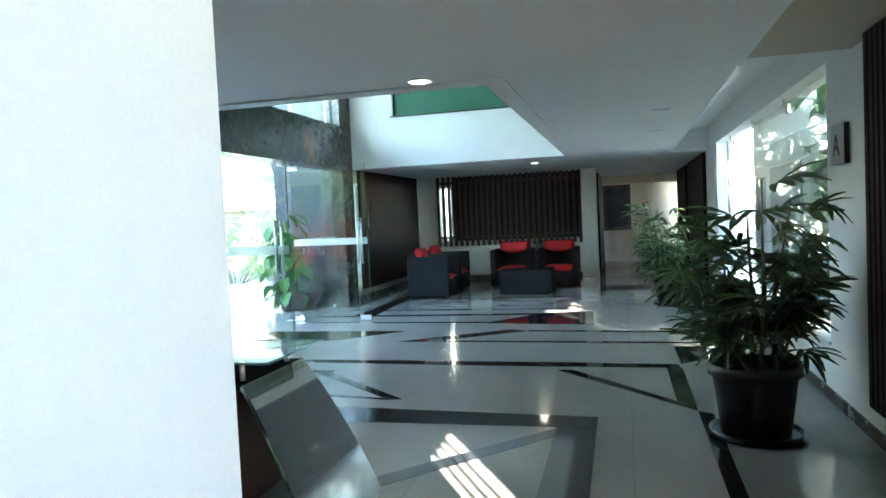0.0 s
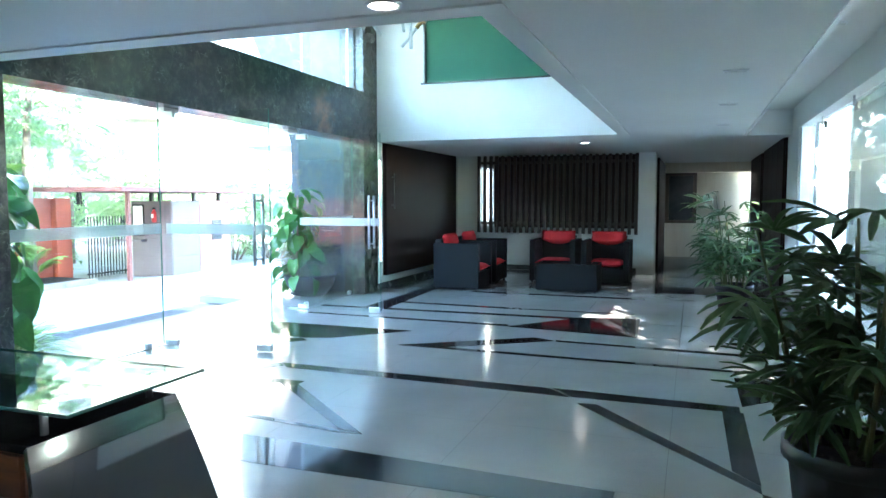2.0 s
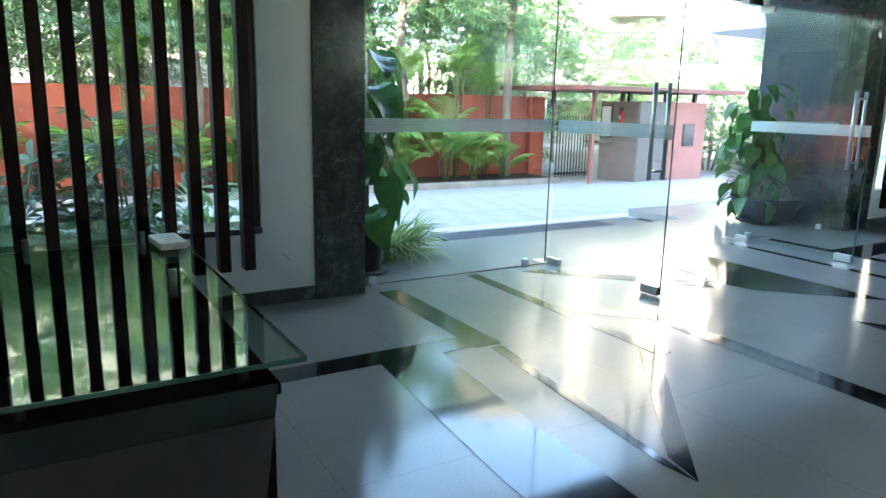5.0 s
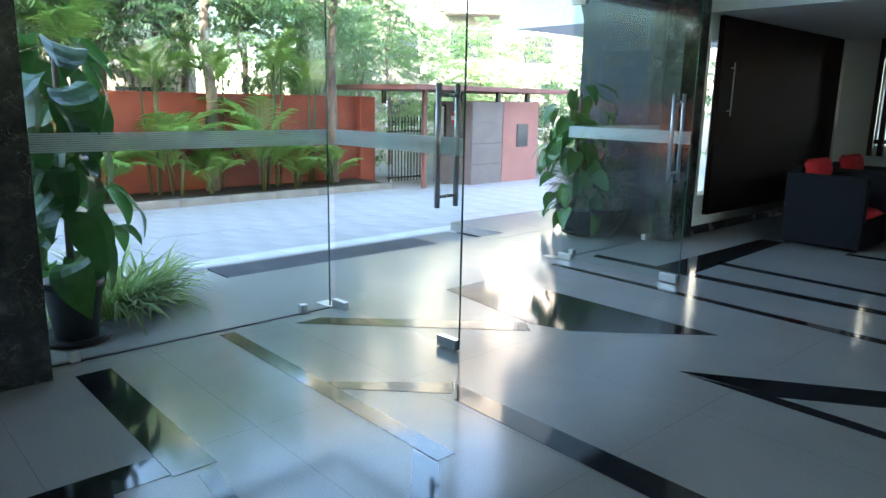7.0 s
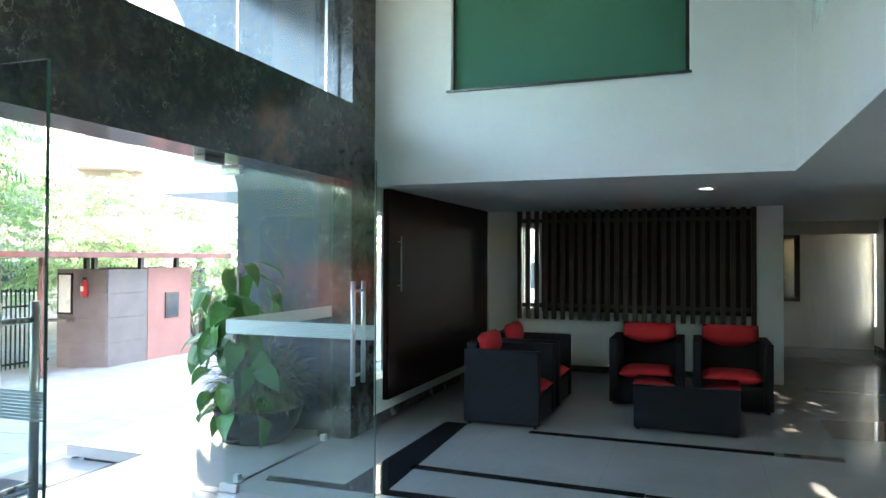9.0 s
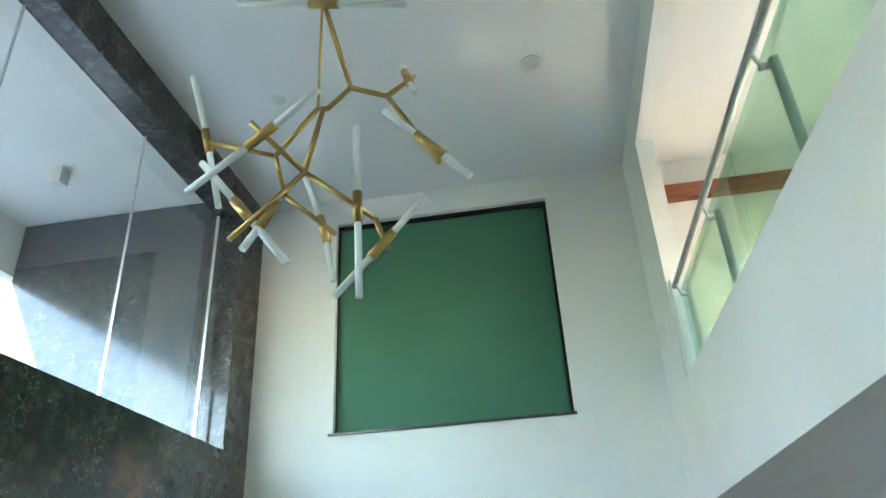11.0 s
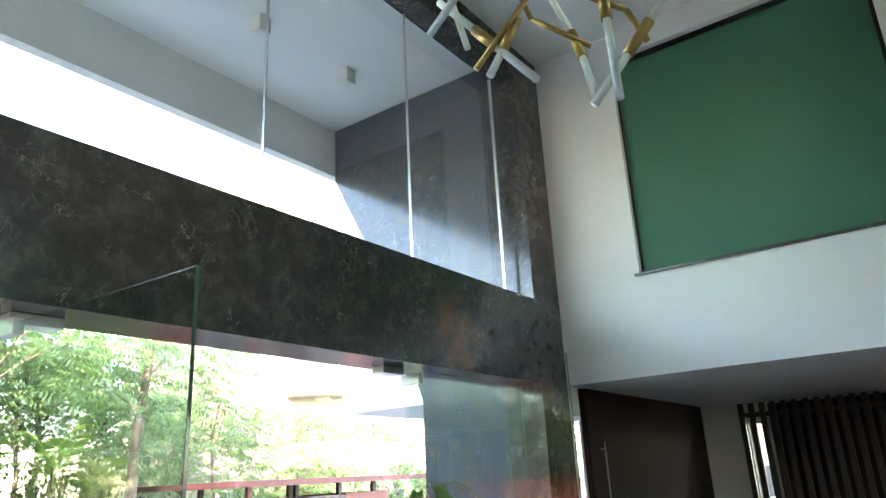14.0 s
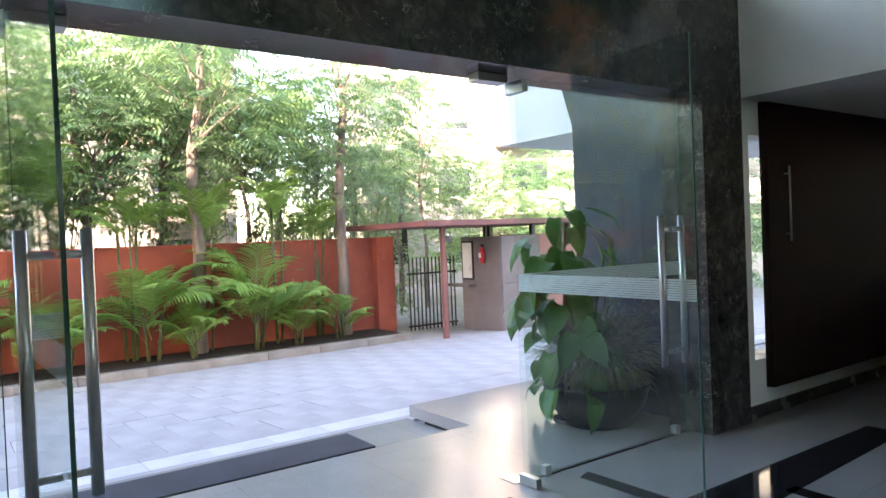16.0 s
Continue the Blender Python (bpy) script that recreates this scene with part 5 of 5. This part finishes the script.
# last six: unseen, added in the south to darken the wing stone's reflection
for i, (tx, ty, tr, th, k, s) in enumerate([(-14.75, 10.75, 0.15, 4.6, 0, 1.05), (-14.75, 13.72, 0.14, 4.9, 2, 0.95), (-16.2, 12.2, 0.07, 4.4, 1, 0.95), (-16.2, 9.2, 0.12, 4.2, 1, 1.05), (-16.5, 7.2, 0.12, 4.2, 0, 1.1), (-14.9, 6.3, 0.13, 4.6, 2, 1.0),
                                            (-17.5, 14.4, 0.10, 3.6, 1, 1.0), (-15.2, 4.2, 0.12, 3.4, 1, 1.0), (-18.2, 11.0, 0.14, 4.6, 0, 1.3), (-18.5, 5.8, 0.14, 4.2, 2, 1.3), (-15.0, 1.5, 0.14, 4.0, 0, 1.2), (-17.8, 3.0, 0.14, 3.8, 1, 1.3),
                                            (-19.5, 16.5, 0.09, 4.4, 2, 0.9), (-18.0, 20.5, 0.12, 2.4, 0, 1.05), (-16.5, 23.0, 0.14, 2.4, 2, 1.25), (-20.0, 24.5, 0.14, 2.8, 0, 1.4), (-15.0, 27.0, 0.14, 2.6, 1, 1.4), (-21.0, 8.5, 0.14, 5.4, 1, 1.5), (-20.0, 12.5, 0.14, 5.6, 0, 1.4), (-21.5, 4.5, 0.15, 5.6, 2, 1.6), (-19.0, 1.0, 0.15, 5.2, 0, 1.5), (-20.5, -2.5, 0.15, 5.4, 1, 1.6), (-16.5, -1.5, 0.14, 4.4, 2, 1.4), (-17.5, 8.8, 0.12, 5.2, 2, 1.1), (-22.5, 15.5, 0.14, 5.6, 1, 1.3), (-16.8, -5.0, 0.14, 4.4, 0, 1.5), (-21, 19, 0.10, 3.6, 1, 1.2), (-25, 21, 0.10, 4.0, 0, 1.4), (-18.6, 18.4, 0.06, 4.6, 2, 0.85), (-17.5, -8.5, 0.16, 4.2, 1, 1.8), (-20.5, -11.0, 0.16, 4.6, 0, 2.0), (-23.5, -8.0, 0.16, 4.4, 2, 2.0), (-25.0, -14.0, 0.16, 4.8, 1, 2.1), (-13.5, -12.5, 0.16, 4.4, 0, 1.9), (-18.0, -15.5, 0.16, 4.6, 2, 2.1)]):
    tree(tx, ty, BED - 0.1, tr, th + (0.9 if tx < -15.5 and ty < 20 else 1.1 if ty < 20 else 0.0), k, 80 + i, "slim tree with feathery green foliage behind the wall" if tx < -15 else "slim tree with pale bark in the bed by the red wall", s)
# greenery behind the wall, low
for i in range(9):
    bush("shrub", -16.3 - 0.5 * (i % 3), 1.5 + 1.75 * i, BED, 1.2, 1.1, 3.6, 1700, 0.16, LEAFBLUE if i % 2 else LEAFTREE, 120 + i, "leafy green shrub behind the red wall")
for i in range(3):
    bush("shrub", -14.8 + 1.2 * i, 21.5 + 0.7 * i, BED - 0.1, 1.2, 1.0, 2.6, 1000, 0.15, LEAFTREE, 140 + i, "leafy green shrub behind the gatehouse")
for i, (bx, by) in enumerate([(-6.0, 4.3), (-6.0, 3.1), (-6.1, 1.9)]):
    bush("planter_shrub", bx, by, drive_z(bx), 0.35, 0.5, 0.65, 160, 0.22, LEAFTREE, 150 + i, "low green shrub outside the reception window")
for i, (px, py) in enumerate([(-5.62, 3.95), (-5.66, 3.05), (-5.62, 2.15)]):
    potted_palm(px, py, 0.24, 0.40, 1.42, 8, 155 + i, "lady palm in a black pot outside the reception window", 0.46, drive_z(px) - 0.028)
# garden side: foliage that dapples the sun
for i, (bx, by, bz) in enumerate([(3.1, 8.9, 2.9), (3.3, 7.6, 3.4), (3.0, 6.2, 3.0), (3.4, 5.0, 3.2), (3.2, 3.6, 3.0), (3.5, 2.2, 3.2), (3.4, 10.4, 2.6), (3.9, 1.0, 2.6)]):
    bush("garden_shrub", bx, by, -0.14, 0.6, 0.75, bz + 0.7, 1500 if by > 8.5 else 2800 if 4.0 < by else 900, 0.24, LEAFTREE if i % 2 else LEAFBIG, 160 + i, "tall sunlit shrub outside the garden window")
solid("garden_wall", boxes((5.2, -12, -0.2, 5.4, 22, 1.9)), GREYWALL, "grey weathered garden boundary wall", "wall", "structure")
solid("garden_return_wall", boxes((1.9, 11.2, -0.2, 3.0, 11.4, 3.4)), GREYWALL, "tall pale grey garden wall", "wall", "structure")

# ---------------------------------------------------------------- driveway edge, wall, gate and gatehouse
t = tagged(new("wall_compound"), "terracotta painted compound wall with pilasters", "wall", kind="structure")
part("wall", boxes((-15.30, -30, -0.62, -15.10, 15.0, 1.52)), TERRACOTTA, t)
part("coping", boxes((-15.34, -30, 1.52, -15.06, 15.0, 1.56), bevel=0.006), TERRACOTTA, t)
for y in (-5.0, -1.6, 1.8, 5.2, 8.6, 12.0):
    part("groove", boxes((-15.098, y - 0.012, -0.5, -15.09, y + 0.012, 1.5)), KERB, t)
part("pillar", boxes((-15.36, 14.62, -0.62, -14.92, 15.06, 1.56), bevel=0.01), TERRACOTTA, t, "square end pillar")
kerb = tagged(new("kerb"), "low concrete kerb round the planting bed", "kerb", kind="structure")
me = finish("kerb_stone", boxes((-0.10, 0.004, -0.2, 0.10, 0.996, 0.13), bevel=0.012), KERB)
for i in range(24):
    ob = new("kerb_stone", me)
    ob.parent, ob.location = kerb, (-13.72, -9.4 + i, -0.53)
solid("planting_bed", boxes((-15.09, -30, -0.7, -13.825, 14.6, BED)), SOIL, "dark soil planting bed", "bed", "structure")

t = tagged(thing("gate", (-14.45, 15.08, -0.53), 0, "black steel bar gate, closed", "gate"))
for z in (0.12, 1.25):
    part("rail", boxes((-0.02, 0.0, z, 0.02, 1.30, z + 0.04)), DARKMETAL, t)
me = finish("bar", boxes((-0.012, -0.012, 0.04, 0.012, 0.012, 1.62), bevel=0.003), DARKMETAL)
for i in range(13):
    ob = new("bar", me)
    ob.parent, ob.location = t, (0, 0.05 + 0.1 * i, 0)

t = thing("gatehouse", (0, 0, 0), 0, "grey clad gatehouse with a flat maroon roof", "gatehouse")
part("wall", boxes((-14.25, 16.42, -0.62, -12.92, 17.50, 1.48)), CLADDING, t)
for i in range(4):
    part("panel", boxes((-14.24, 16.395, -0.50 + 0.5 * i, -12.915, 16.42, -0.015 + 0.5 * i), bevel=0.006), CLADDING, t)
    part("panel", boxes((-12.92, 16.425, -0.50 + 0.5 * i, -12.895, 17.49, -0.015 + 0.5 * i), bevel=0.006), CLADDING, t)
part("annex", boxes((-14.25, 17.51, -0.62, -12.90, 18.85, 1.50)), PINKWALL, t, "pink rendered annex wall")
w = part("window", boxes((-12.90, 18.02, 0.38, -12.875, 18.44, 0.95), bevel=0.004), DARKMETAL, t)
part("pane", boxes((-12.876, 18.06, 0.42, -12.870, 18.40, 0.91)), DARKOPEN, w)
part("roof", boxes((-16.0, 14.35, 1.72, -12.55, 19.9, 1.83), bevel=0.008), ROOFRED, t, "flat overhanging maroon roof sheet")
for x, y in ((-13.05, 15.05), (-15.0, 15.4), (-13.4, 16.55), (-13.0, 17.4), (-13.1, 18.6), (-14.1, 17.0)):
    part("post", boxes((x - 0.045, y - 0.045, -0.62 if y < 15.2 else 1.4, x + 0.045, y + 0.045, 1.72)), ROOFRED if y < 15.2 else DARKMETAL, t)
part("counter", boxes((-14.6, 16.2, 0.40, -13.75, 16.42, 0.46), bevel=0.004), CLADDING, t)
w = part("window", boxes((-14.20, 16.37, 0.55, -13.80, 16.393, 1.40), bevel=0.004), DARKMETAL, t)
part("pane", boxes((-14.16, 16.362, 0.59, -13.84, 16.372, 1.36)), OFFLENS, w)
t = thing("fire_extinguisher", (-13.42, 16.33, 0.92), 0, "red fire extinguisher on the gatehouse wall", "fire extinguisher")
bm = bmesh.new()
lathe(bm, [(0.05, 0.0), (0.065, 0.03), (0.065, 0.26), (0.03, 0.33), (0.02, 0.35)], 16)
part("cylinder", bm, REDMETAL, t)
part("valve", boxes((-0.03, -0.02, 0.35, 0.03, 0.02, 0.40)), DARKMETAL, t)
part("label", boxes((-0.04, -0.069, 0.12, 0.04, -0.064, 0.22)), WHITEPLASTIC, t)

solid("door_mat", boxes((-7.10, 7.24, -0.119, -6.62, 9.75, -0.106), bevel=0.003), RUBBER, "long dark ribbed entrance mat at the foot of the ramp", "mat")

# ---------------------------------------------------------------- distance: apartment blocks
def apartment(x, y, w, d, floors, turn, label):
    t = thing("apartment_block", (x, y, -0.6), turn, label, "building", "far apartment blocks")
    part("wall", boxes((0, 0, 0, w, d, floors * 3.0)), BUILDING, t)
    part("parapet", boxes((-0.1, -0.1, floors * 3.0, w + 0.1, d + 0.1, floors * 3.0 + 0.9)), BUILDING, t)
    n = max(2, int(w / 3.2))
    for i in range(floors):
        z = i * 3.0
        for k in range(n):
            cx = (k + 0.5) * w / n
            if k % 2 == 0:
                bl = part("balcony", boxes((cx - 1.3, -1.1, z + 0.0, cx + 1.3, 0.0, z + 0.15), (cx - 1.3, -1.1, z + 0.15, cx + 1.3, -1.0, z + 1.0)), BUILDING, t)
                part("opening", boxes((cx - 1.0, -0.03, z + 0.2, cx + 1.0, 0.02, z + 2.4)), DARKOPEN, bl)
            else:
                wd = part("window", boxes((cx - 0.8, -0.06, z + 0.85, cx + 0.8, 0.02, z + 2.25)), WHITE, t)
                part("pane", boxes((cx - 0.72, -0.07, z + 0.93, cx + 0.72, -0.055, z + 2.17)), DARKOPEN, wd)


apartment(-30, 22, 16, 10, 5, 52, "cream apartment block with balconies behind the trees")
apartment(-30, -2, 18, 10, 4, 80, "pale apartment block beyond the compound wall")
apartment(-20, 34, 14, 10, 4, 20, "white apartment block beyond the gatehouse")

# ---------------------------------------------------------------- pavers of the driveway
drive = tagged(new("driveway"), "grey concrete paver driveway", "driveway", kind="structure")
slope = math.atan(0.061)
PW, PD = 0.64, 0.50
me = finish("paver", boxes((-PW / 2 + 0.0025, -PD / 2 + 0.0025, -0.05, PW / 2 - 0.0025, PD / 2 - 0.0025, 0.0), bevel=0.003), PAVER)
edge_me = finish("paver", boxes((-0.18, -PD / 2 + 0.002, -0.05, 0.15, PD / 2 - 0.002, 0.002), bevel=0.004), PALEPAVER)
prng = random.Random(5)
count = 0
bm = bmesh.new()
for i in range(10):
    for j in range(-16, 34):
        x, y = -7.52 - PW * i, 5.0 + PD * j + (PD / 2 if i % 2 else 0)
        if x > -13.6:
            if 2 <= j < 32 and count < 300:
                ob = new("paver", me if i else edge_me)
                ob.parent = drive
                ob.matrix_local = pose(x, y, drive_z(x) + prng.uniform(-0.002, 0.002), 0, -math.degrees(slope), 0)
                count += 1
                if i == 0:
                    for u0, u1 in ((-0.3175, -0.183), (0.153, 0.3175)):
                        z = drive_z(x + (u0 + u1) / 2)
                        box(bm, x + u0, y - PD / 2 + 0.002, z - 0.06, x + u1, y + PD / 2 - 0.002, z)
            else:
                z = drive_z(x)
                box(bm, x - PW / 2 + 0.004, y - PD / 2 + 0.004, z - 0.06, x + PW / 2 - 0.004, y + PD / 2 - 0.004, z)
part("paver_field", bm, PAVER, drive)
tagged(bpy.data.objects["paver_field"], "", "", "", "stuff")
